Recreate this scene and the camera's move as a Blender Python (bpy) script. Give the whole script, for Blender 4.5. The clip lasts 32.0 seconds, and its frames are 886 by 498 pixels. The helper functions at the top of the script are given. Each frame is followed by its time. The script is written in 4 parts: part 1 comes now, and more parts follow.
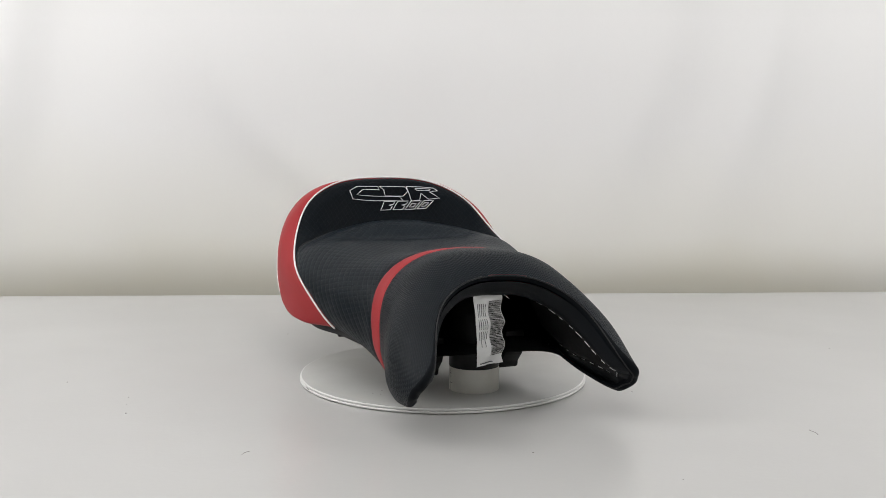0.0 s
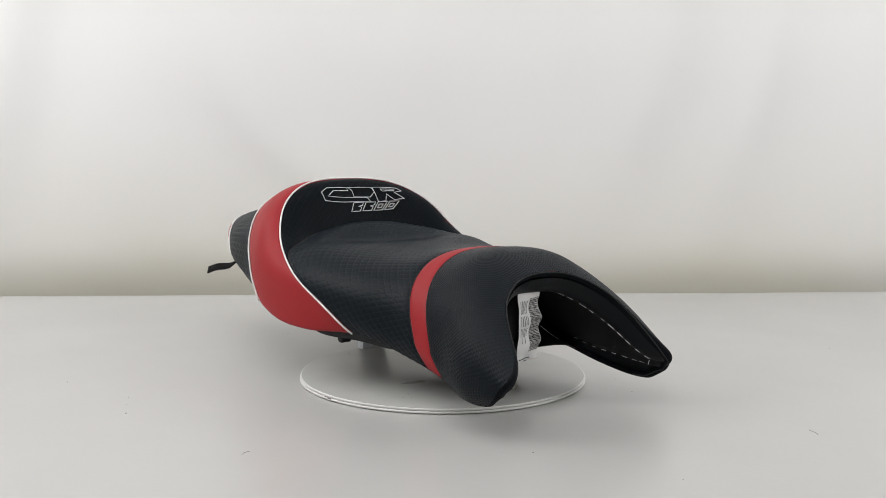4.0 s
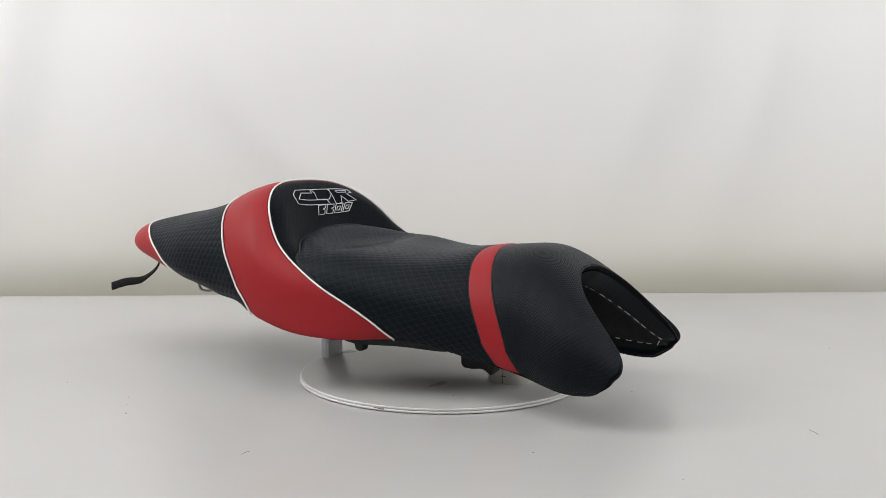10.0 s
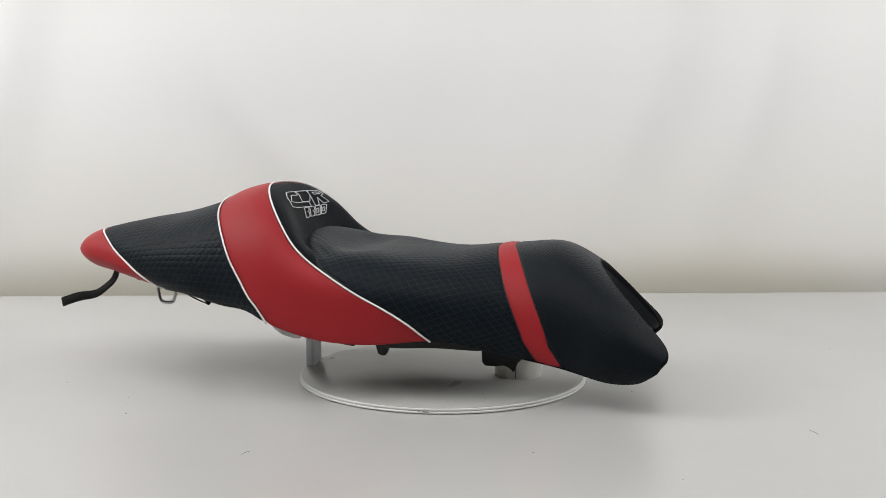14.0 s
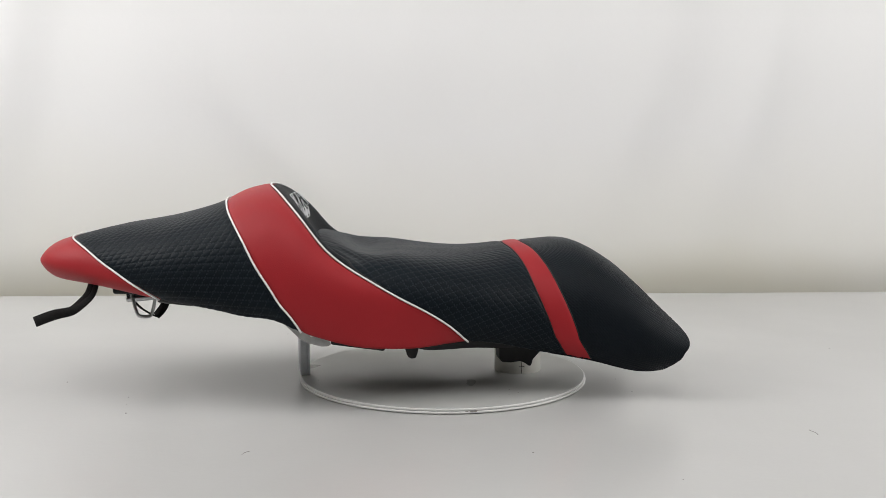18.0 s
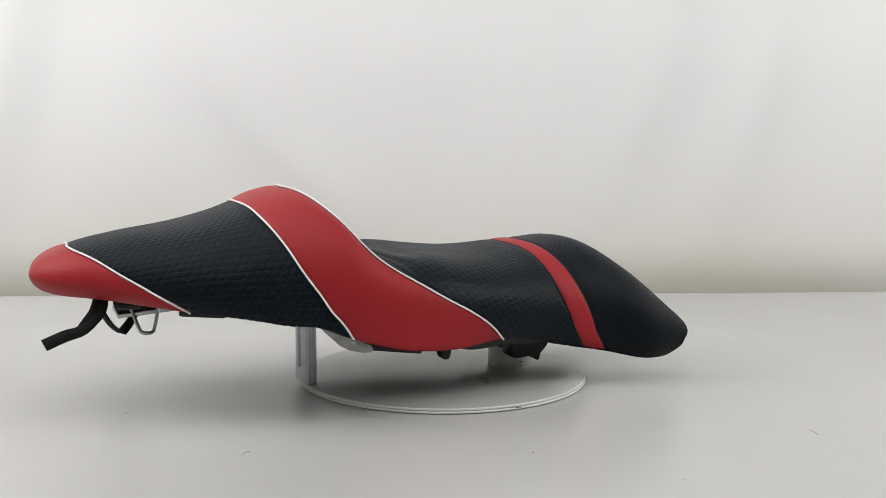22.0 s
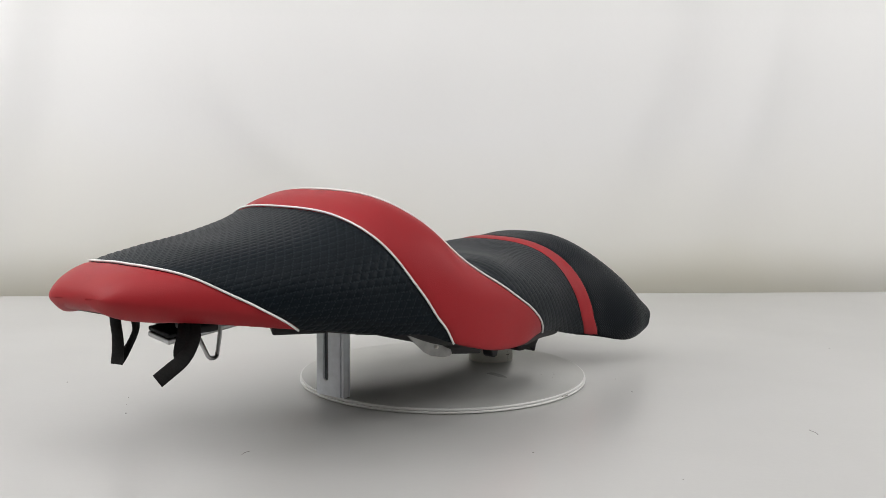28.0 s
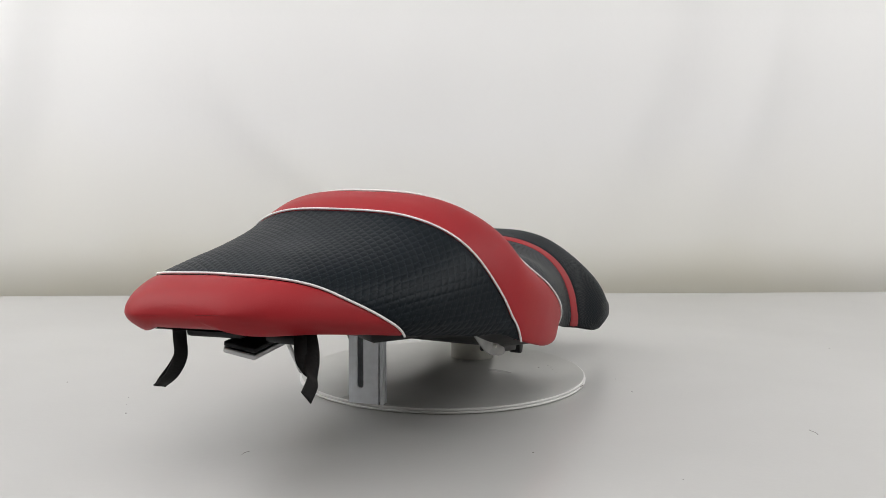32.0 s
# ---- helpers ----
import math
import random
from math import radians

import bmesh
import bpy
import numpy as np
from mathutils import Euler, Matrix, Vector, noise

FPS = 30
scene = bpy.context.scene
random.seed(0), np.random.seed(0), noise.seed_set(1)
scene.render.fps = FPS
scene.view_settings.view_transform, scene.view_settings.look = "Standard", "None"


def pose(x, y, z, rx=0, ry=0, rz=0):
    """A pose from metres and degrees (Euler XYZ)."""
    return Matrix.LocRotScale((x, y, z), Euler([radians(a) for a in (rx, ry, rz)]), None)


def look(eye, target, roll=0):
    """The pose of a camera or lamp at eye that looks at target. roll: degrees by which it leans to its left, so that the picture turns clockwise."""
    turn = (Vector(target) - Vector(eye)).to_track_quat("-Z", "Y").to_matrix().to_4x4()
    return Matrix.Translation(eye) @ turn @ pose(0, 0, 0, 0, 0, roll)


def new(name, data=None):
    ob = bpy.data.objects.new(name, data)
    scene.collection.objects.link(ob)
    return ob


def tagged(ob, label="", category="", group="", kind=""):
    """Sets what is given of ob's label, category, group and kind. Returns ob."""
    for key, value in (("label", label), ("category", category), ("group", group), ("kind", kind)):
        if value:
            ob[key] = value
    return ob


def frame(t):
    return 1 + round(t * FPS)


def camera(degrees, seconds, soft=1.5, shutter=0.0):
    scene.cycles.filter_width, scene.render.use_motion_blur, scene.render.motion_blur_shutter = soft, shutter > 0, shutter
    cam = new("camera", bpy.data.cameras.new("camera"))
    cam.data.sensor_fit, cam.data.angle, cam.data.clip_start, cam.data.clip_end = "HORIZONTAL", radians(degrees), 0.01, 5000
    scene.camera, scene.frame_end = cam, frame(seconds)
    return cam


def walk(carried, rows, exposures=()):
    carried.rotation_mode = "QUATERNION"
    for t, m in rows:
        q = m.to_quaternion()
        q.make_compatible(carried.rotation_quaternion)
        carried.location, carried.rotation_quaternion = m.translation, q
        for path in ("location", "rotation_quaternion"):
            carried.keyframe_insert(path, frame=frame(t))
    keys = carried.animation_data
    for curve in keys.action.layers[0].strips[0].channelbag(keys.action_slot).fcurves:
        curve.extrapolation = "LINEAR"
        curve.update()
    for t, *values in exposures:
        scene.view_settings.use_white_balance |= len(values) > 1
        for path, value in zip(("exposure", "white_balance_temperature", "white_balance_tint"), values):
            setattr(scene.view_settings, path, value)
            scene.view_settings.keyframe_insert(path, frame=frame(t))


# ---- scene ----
cam = camera(49.052, 32.0, soft=0.65)
EYE = pose(0, -1.0645, 0.2529, 83.779, 0, 0.007) @ pose(0, 0, 0, 0, 0, 0.207)
walk(cam, [(0, EYE), (32, EYE)])

# ---- light ----
world = bpy.data.worlds.new("room_air")
scene.world = world
world.use_nodes = True
world.node_tree.nodes["Background"].inputs[0].default_value = (0.9, 0.95, 1.0, 1)
world.node_tree.nodes["Background"].inputs[1].default_value = 0.10


def ceiling_lamp(name, x, y, z, sx, sy, watts, target, tint=(1, 0.99, 0.982)):
    data = bpy.data.lights.new(name, "AREA")
    data.shape, data.size, data.size_y, data.energy, data.color = "RECTANGLE", sx, sy, watts, tint
    ob = new(name, data)
    ob.matrix_world = look((x, y, z), target)
    return ob


ceiling_lamp("softbox_light", -0.40, -0.10, 1.85, 3.2, 2.0, 33, (-0.15, 0.45, 0))
ceiling_lamp("softbox_light", -1.70, -0.30, 1.20, 0.9, 0.9, 15, (-0.15, 0.10, 0.05))
ceiling_lamp("softbox_light", -0.45, -2.0, 1.75, 1.1, 0.6, 9, (-0.15, 0.0, 0.1))
ceiling_lamp("softbox_light", 1.75, -0.25, 1.05, 0.9, 0.9, 13.5, (0.25, 0.45, 0.05))
scene.view_settings.exposure = 0.125


# ---- materials ----
class Nodes:
    """A short hand for node materials."""

    def __init__(self, name, color, rough=0.6, metal=0.0, spec=0.5):
        self.mat = bpy.data.materials.new(name)
        self.mat.use_nodes = True
        self.tree = self.mat.node_tree
        self.bsdf = self.tree.nodes["Principled BSDF"]
        self.bsdf.inputs["Base Color"].default_value = (*color, 1)
        self.bsdf.inputs["Roughness"].default_value = rough
        self.bsdf.inputs["Metallic"].default_value = metal
        self.bsdf.inputs["Specular IOR Level"].default_value = spec

    def put(self, value, socket):
        if isinstance(value, bpy.types.NodeSocket):
            self.tree.links.new(value, socket)
        else:
            socket.default_value = value

    def node(self, kind, **inputs):
        n = self.tree.nodes.new(kind)
        for key, value in inputs.items():
            self.put(value, n.inputs[key.replace("_", " ")])
        return n

    def math(self, op, a, b=0.0, c=0.0):
        n = self.tree.nodes.new("ShaderNodeMath")
        n.operation = op
        for value, socket in zip((a, b, c), n.inputs):
            self.put(value, socket)
        return n.outputs[0]

    def noise(self, scale, detail=3.0, where="Object"):
        co = self.node("ShaderNodeTexCoord").outputs[where]
        return self.node("ShaderNodeTexNoise", Vector=co, Scale=scale, Detail=detail).outputs[0]

    def uv(self):
        n = self.node("ShaderNodeSeparateXYZ", Vector=self.node("ShaderNodeTexCoord").outputs["UV"])
        return n.outputs[0], n.outputs[1]

    def ramp(self, fac, stops):
        n = self.node("ShaderNodeValToRGB", Fac=fac)
        while len(n.color_ramp.elements) < len(stops):
            n.color_ramp.elements.new(0.5)
        for e, (p, c) in zip(n.color_ramp.elements, stops):
            e.position, e.color = p, (*c, 1)
        return n.outputs[0]

    def color(self, socket):
        self.tree.links.new(socket, self.bsdf.inputs["Base Color"])

    def rough(self, socket):
        self.tree.links.new(socket, self.bsdf.inputs["Roughness"])

    def bump(self, height, distance, strength=1.0):
        n = self.node("ShaderNodeBump", Height=height, Distance=distance, Strength=strength)
        self.tree.links.new(n.outputs[0], self.bsdf.inputs["Normal"])


def vary(base, low=0.85, high=1.12):
    return tuple(c * low for c in base), tuple(min(1, c * high) for c in base)


def plain(name, color, rough=0.6, metal=0.0, scale=40.0, low=0.88, high=1.1, bump=0.0002, spec=0.5):
    m = Nodes(name, color, rough, metal, spec)
    a, b = vary(color, low, high)
    grain = m.noise(scale, 5)
    m.color(m.ramp(grain, [(0.3, a), (0.7, b)]))
    m.rough(m.math("MULTIPLY_ADD", m.noise(scale * 0.3), 0.2, rough - 0.1))
    if bump:
        m.bump(grain, bump)
    return m.mat


def leather(name, color, rough, cell=0.0009, spec=0.5):
    """Grained vinyl."""
    m = Nodes(name, color, rough, 0, spec)
    co = m.node("ShaderNodeTexCoord").outputs["Object"]
    pores = m.node("ShaderNodeTexVoronoi", Vector=co, Scale=1 / cell).outputs[0]
    a, b = vary(color, 0.92, 1.06)
    m.color(m.ramp(m.noise(9, 4), [(0.3, a), (0.7, b)]))
    m.rough(m.math("MULTIPLY_ADD", m.noise(14, 4), 0.16, rough - 0.08))
    m.bump(m.math("ADD", m.math("MULTIPLY", pores, 0.3), m.math("MULTIPLY", m.noise(60, 3), 0.7)), 0.00035, 0.6)
    return m.mat


def quilted(name, color, rough, families, spec=0.10, shine=0.22):
    """Vinyl sewn along two families of lines (degrees from the panel's length, spacing in metres, weight): the thread's short stitches and their pinholes."""
    m = Nodes(name, color, rough, 0, spec)
    u, w = m.uv()
    threads = None
    for angle, gap, weight in families:
        c, s = math.cos(radians(angle)), math.sin(radians(angle))
        k = m.math("ADD", m.math("MULTIPLY", w, s / gap), m.math("MULTIPLY", u, c / gap))
        dist = m.math("MULTIPLY", m.math("SUBTRACT", 0.5, m.math("ABSOLUTE", m.math("SUBTRACT", m.math("FRACT", k), 0.5))), gap)
        along = m.math("SUBTRACT", m.math("MULTIPLY", w, c / 0.0027), m.math("MULTIPLY", u, s / 0.0027))
        dash = m.math("GREATER_THAN", m.math("FRACT", along), 0.40)
        thread = m.math("MULTIPLY", m.math("MULTIPLY", m.math("LESS_THAN", dist, 0.0005), dash), weight)
        threads = thread if threads is None else m.math("MAXIMUM", threads, thread)
    a, b = vary(color, 0.85, 1.15)
    mix = m.node("ShaderNodeMixRGB", Fac=m.math("MULTIPLY", threads, shine), Color1=m.ramp(m.noise(12, 4), [(0.3, a), (0.7, b)]), Color2=(0.050, 0.062, 0.072, 1))
    m.color(mix.outputs[0])
    m.rough(m.math("MULTIPLY_ADD", m.noise(20, 4), 0.16, rough - 0.08))
    m.bump(m.math("ADD", m.math("MULTIPLY", threads, 1.0), m.math("MULTIPLY", m.noise(500, 2), 0.25)), 0.00035)
    return m.mat


def carbon(name, color, rough, period, depth):
    m = Nodes(name, color, rough, 0, 0.115)
    u, w = m.uv()
    a = m.math("SINE", m.math("MULTIPLY", u, 2 * math.pi / period))
    b = m.math("SINE", m.math("MULTIPLY", w, 2 * math.pi / period))
    lo, hi = vary(color, 0.88, 1.12)
    m.color(m.ramp(m.noise(12, 4), [(0.3, lo), (0.7, hi)]))
    m.rough(m.math("MULTIPLY_ADD", m.noise(20, 4), 0.14, rough - 0.07))
    m.bump(m.math("ADD", m.math("MULTIPLY", a, b), m.math("MULTIPLY", m.noise(500, 2), 0.5)), depth)
    return m.mat


RED = leather("red_vinyl", (0.31, 0.015, 0.020), 0.5, spec=0.22)
BLACK = leather("black_vinyl", (0.0045, 0.0058, 0.0078), 0.45, spec=0.18)
REAR_LINES = ((57, 0.0068, 1.0), (-3, 0.0058, 0.8))
RIM = leather("black_rim_vinyl", (0.0042, 0.0054, 0.0072), 0.55, spec=0.06)
BACK_LINES = ((-45, 0.0066, 1.0), (28, 0.0055, 1.0))
FRONT_LINES = ((-50, 0.0068, 1.0), (20, 0.0057, 0.8))
WEAVE = quilted("black_quilted_vinyl", (0.0048, 0.0082, 0.0118), 0.42, REAR_LINES)
WEAVE_BACK = quilted("black_quilted_vinyl_back", (0.0040, 0.0058, 0.0080), 0.46, BACK_LINES, 0.045, 0.07)
WEAVE_FRONT = quilted("black_quilted_vinyl_front", (0.0048, 0.0082, 0.0118), 0.42, FRONT_LINES)
CARBON = carbon("black_carbon_vinyl", (0.0048, 0.0075, 0.0105), 0.42, 0.0035, 0.00013)
PIPING = plain("white_piping", (0.78, 0.77, 0.76), 0.45, 0, 300, 0.95, 1.05, 0.0001)
THREAD = plain("white_thread", (0.72, 0.73, 0.75), 0.6, 0, 900, 0.9, 1.08, 0.0001)
SEAMLINE = plain("black_seam", (0.006, 0.006, 0.007), 0.7, 0, 300)
PLASTIC = plain("black_plastic", (0.008, 0.008, 0.009), 0.5, 0, 150, 0.8, 1.3, 0.0002, 0.3)
LINING = plain("black_lining", (0.006, 0.006, 0.007), 0.85, 0, 250, 0.7, 1.3, 0.0003)
WEBBING = plain("black_webbing", (0.006, 0.0058, 0.0058), 0.85, 0, 500, 0.7, 1.3, 0.0004, 0.2)
STEEL = plain("zinc_plated_steel", (0.50, 0.505, 0.51), 0.35, 1.0, 60, 0.8, 1.1, 0.0001)
ALU = plain("pale_painted_metal", (0.86, 0.89, 0.94), 0.45, 0.0, 120, 0.94, 1.05, 0.0001)
# dark grey that stands in for the shade inside the post's slot
SLOT_SHADE = plain("slot_shade_grey", (0.20, 0.215, 0.23), 0.7, 0.0, 160, 0.75, 1.2, 0.0002)
SLOT = plain("shadowed_slot", (0.12, 0.13, 0.14), 0.8, 0.0, 200)
TUBE = plain("white_pvc", (0.74, 0.73, 0.68), 0.5, 0, 60, 0.95, 1.04, 0.0001)
DISC = plain("white_painted_board", (0.70, 0.70, 0.69), 0.4, 0, 25, 0.96, 1.03, 0.0001)
DISC_FACE = plain("grey_white_laminate", (0.42, 0.422, 0.408), 0.30, 0, 25, 0.95, 1.04, 0.0001)
PAPER = plain("label_paper", (0.78, 0.78, 0.78), 0.5, 0, 80, 0.95, 1.04, 0.0002)
INK = plain("label_ink", (0.02, 0.02, 0.02), 0.6, 0, 200, 0.8, 1.2, 0)
BRACKET = plain("grey_bracket_metal", (0.40, 0.40, 0.39), 0.5, 0.25, 90, 0.8, 1.15, 0.0002)
SMUDGE = plain("grey_smudge", (0.22, 0.21, 0.20), 0.9, 0, 200)
GRIT = plain("dust_specks", (0.13, 0.12, 0.11), 0.9, 0, 200)
WALL = plain("pale_wall_paint", (0.82, 0.82, 0.81), 0.9, 0, 8, 0.97, 1.02, 0.0003)

TABLE_WOOD = plain("pale_table_wood", (0.42, 0.36, 0.28), 0.6, 0, 12, 0.85, 1.1, 0.0003)
# unseen wall tones: beige warms the bounced light, grey sets the front fill
BOUNCE_WALL = plain("beige_bounce_wall", (0.42, 0.40, 0.36), 0.9, 0, 8, 0.95, 1.04, 0.0003)
DIM_WALL = plain("grey_fill_wall", (0.32, 0.32, 0.31), 0.9, 0, 8, 0.95, 1.04, 0.0003)


def sheet_material(name, color, rough, spec):
    m = Nodes(name, color, rough, 0, spec)
    a, b = vary(color, 0.92, 1.08)
    m.color(m.ramp(m.noise(3, 4), [(0.0, a), (1.0, b)]))
    m.rough(m.math("MULTIPLY_ADD", m.noise(5, 3), 0.12, rough - 0.06))
    m.bump(m.math("ADD", m.math("MULTIPLY", m.noise(6, 2), 4.0), m.math("MULTIPLY", m.noise(160, 3), 0.3)), 0.0003)
    return m.mat


SHEET = sheet_material("white_table_sheet", (0.445, 0.443, 0.435), 0.30, 0.8)


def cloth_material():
    """White cloth; a dim warm shade is painted into its colour towards the hem, with a ragged edge."""
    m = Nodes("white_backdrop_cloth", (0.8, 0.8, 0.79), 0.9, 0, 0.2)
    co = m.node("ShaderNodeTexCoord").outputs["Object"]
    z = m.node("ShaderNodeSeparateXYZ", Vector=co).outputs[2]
    hem_shade = m.math("ADD", z, m.math("MULTIPLY", m.math("SUBTRACT", m.noise(2.2, 3), 0.5), 0.25))
    tint = m.ramp(m.math("MULTIPLY_ADD", hem_shade, 1.4, 0.15), [(0.10, (0.735, 0.715, 0.63)), (0.24, (0.785, 0.778, 0.74)), (0.55, (0.80, 0.80, 0.802))])
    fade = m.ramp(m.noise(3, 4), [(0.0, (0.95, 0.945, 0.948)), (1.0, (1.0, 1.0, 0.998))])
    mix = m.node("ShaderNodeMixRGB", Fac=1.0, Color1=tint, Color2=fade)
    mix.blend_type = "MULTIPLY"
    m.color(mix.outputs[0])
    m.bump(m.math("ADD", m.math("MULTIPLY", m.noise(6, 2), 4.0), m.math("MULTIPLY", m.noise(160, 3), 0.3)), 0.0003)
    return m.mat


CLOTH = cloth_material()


# ---- mesh helpers ----
def mesh_object(name, verts, faces, material, parent=None, label="", smooth=True, uvs=None):
    me = bpy.data.meshes.new(name)
    me.from_pydata([tuple(map(float, p)) for p in verts], [], faces)
    me.materials.append(material)
    if uvs is not None:
        layer = me.uv_layers.new(name="UVMap")
        for loop in me.loops:
            layer.data[loop.index].uv = uvs[loop.vertex_index]
    me.polygons.foreach_set("use_smooth", [smooth] * len(me.polygons))
    me.update()
    ob = new(name, me)
    if parent is not None:
        ob.parent = parent
    if label:
        ob["label"] = label
    return ob


def sheet_object(name, verts, rows, cols, uvs, material, parent, label=""):
    """A smooth mesh of a grid of points, with its pattern's coordinates."""
    k = (np.arange(rows - 1)[:, None] * cols + np.arange(cols - 1)[None, :]).ravel()
    quads = np.stack([k, k + 1, k + cols + 1, k + cols], axis=1)
    me = bpy.data.meshes.new(name)
    me.vertices.add(len(verts))
    me.vertices.foreach_set("co", verts.astype(np.float32).ravel())
    me.loops.add(quads.size)
    me.loops.foreach_set("vertex_index", quads.astype(np.int32).ravel())
    me.polygons.add(len(quads))
    me.polygons.foreach_set("loop_start", np.arange(0, quads.size, 4, dtype=np.int32))
    me.update(calc_edges=True)
    layer = me.uv_layers.new(name="UVMap")
    layer.data.foreach_set("uv", uvs[quads.ravel()].astype(np.float32).ravel())
    me.polygons.foreach_set("use_smooth", [True] * len(quads))
    me.materials.append(material)
    me.update()
    ob = new(name, me)
    ob.parent = parent
    if label:
        ob["label"] = label
    return ob


def part(name, bm, material, parent=None, label="", smooth=True):
    """Links a bmesh as one mesh object under a thing or a part."""
    me = bpy.data.meshes.new(name)
    bmesh.ops.recalc_face_normals(bm, faces=bm.faces)
    bm.to_mesh(me)
    bm.free()
    me.materials.append(material)
    me.polygons.foreach_set("use_smooth", [smooth] * len(me.polygons))
    ob = new(name, me)
    if parent is not None:
        ob.parent = parent
    if label:
        ob["label"] = label
    return ob


def grid_faces(rows, cols, closed=False):
    out = []
    for i in range(rows - 1):
        for j in range(cols if closed else cols - 1):
            k = (j + 1) % cols
            out.append((i * cols + j, i * cols + k, (i + 1) * cols + k, (i + 1) * cols + j))
    return out


def tube_mesh(points, radius, sides=8, flat=1.0, up=None):
    """Verts and faces of a tube along points; flat squeezes it along its side."""
    pts = [Vector(p) for p in points]
    verts = []
    n = len(pts)
    ref = Vector(up) if up else Vector((0.31, 0.22, 0.92))
    for i, p in enumerate(pts):
        t = (pts[min(i + 1, n - 1)] - pts[max(i - 1, 0)]).normalized()
        a = t.cross(ref)
        a = a.normalized() if a.length > 1e-6 else t.orthogonal().normalized()
        b = a.cross(t).normalized()
        for k in range(sides):
            w = 2 * math.pi * k / sides
            verts.append(p + a * (radius * math.cos(w)) + b * (radius * flat * math.sin(w)))
    faces = grid_faces(n, sides, True)
    faces += [tuple(range(sides))[::-1], tuple(range((n - 1) * sides, n * sides))]
    return verts, faces


def tube(name, points, radius, material, parent=None, label="", sides=8, flat=1.0, up=None):
    verts, faces = tube_mesh(points, radius, sides, flat, up)
    return mesh_object(name, verts, faces, material, parent, label)


def box_bm(size, at, bevel=0.001, turn=0.0, segments=2):
    bm = bmesh.new()
    bmesh.ops.create_cube(bm, size=1)
    bmesh.ops.scale(bm, vec=size, verts=bm.verts)
    if bevel:
        bmesh.ops.bevel(bm, geom=bm.edges[:], offset=bevel, segments=segments, affect="EDGES", profile=0.5)
    bmesh.ops.transform(bm, matrix=pose(*at, 0, 0, turn), verts=bm.verts)
    return bm


def plate_bm(outline, thick, m, bevel=0.0008):
    """A flat plate of a 2D outline (x, y), raised by thick, set at the pose m."""
    bm = bmesh.new()
    low = [bm.verts.new((x, y, 0)) for x, y in outline]
    face = bm.faces.new(low)
    up = bmesh.ops.extrude_face_region(bm, geom=[face])
    bmesh.ops.translate(bm, vec=(0, 0, thick), verts=[v for v in up["geom"] if isinstance(v, bmesh.types.BMVert)])
    if bevel:
        bmesh.ops.bevel(bm, geom=bm.edges[:], offset=bevel, segments=2, affect="EDGES", profile=0.5)
    bmesh.ops.transform(bm, matrix=m, verts=bm.verts)
    return bm


def lathe_bm(profile, steps=64, at=(0, 0, 0)):
    bm = bmesh.new()
    rings = []
    for r, z in profile:
        rings.append([bm.verts.new((at[0] + r * math.cos(2 * math.pi * k / steps), at[1] + r * math.sin(2 * math.pi * k / steps), at[2] + z)) for k in range(steps)])
    for a, b in zip(rings[:-1], rings[1:]):
        for k in range(steps):
            bm.faces.new((a[k], a[(k + 1) % steps], b[(k + 1) % steps], b[k]))
    bm.faces.new(rings[0][::-1])
    bm.faces.new(rings[-1])
    return bm


# ---- the room: table sheet, hanging backdrop, plain walls ----
TABLE_Z = -0.0056


def table_sheet():
    nx, ny = 120, 90
    verts = []
    for j in range(ny):
        for i in range(nx):
            x = -1.7 + 3.4 * i / (nx - 1)
            back = 0.589 + 0.055 * x
            y = -1.7 + (back + 1.7) * j / (ny - 1)
            z = TABLE_Z + 0.0012 * noise.noise((x * 3, y * 3, 0)) * min(1, max(0, (math.hypot(x, y) - 0.25) * 4))
            verts.append((x, y, z))
    # the back edge turns down
    for k in range(1, 8):
        a = k / 7 * math.pi / 2
        for i in range(nx):
            x = -1.7 + 3.4 * i / (nx - 1)
            verts.append((x, 0.589 + 0.055 * x + 0.004 * math.sin(a), TABLE_Z - 0.004 + 0.004 * math.cos(a)))
    for i in range(nx):
        x = -1.7 + 3.4 * i / (nx - 1)
        verts.append((x, 0.593 + 0.055 * x, TABLE_Z - 0.5))
    ob = mesh_object("table_sheet", verts, grid_faces(ny + 8, nx), SHEET)
    return tagged(ob, "smooth white sheet covering the table top", "table sheet", kind="structure")


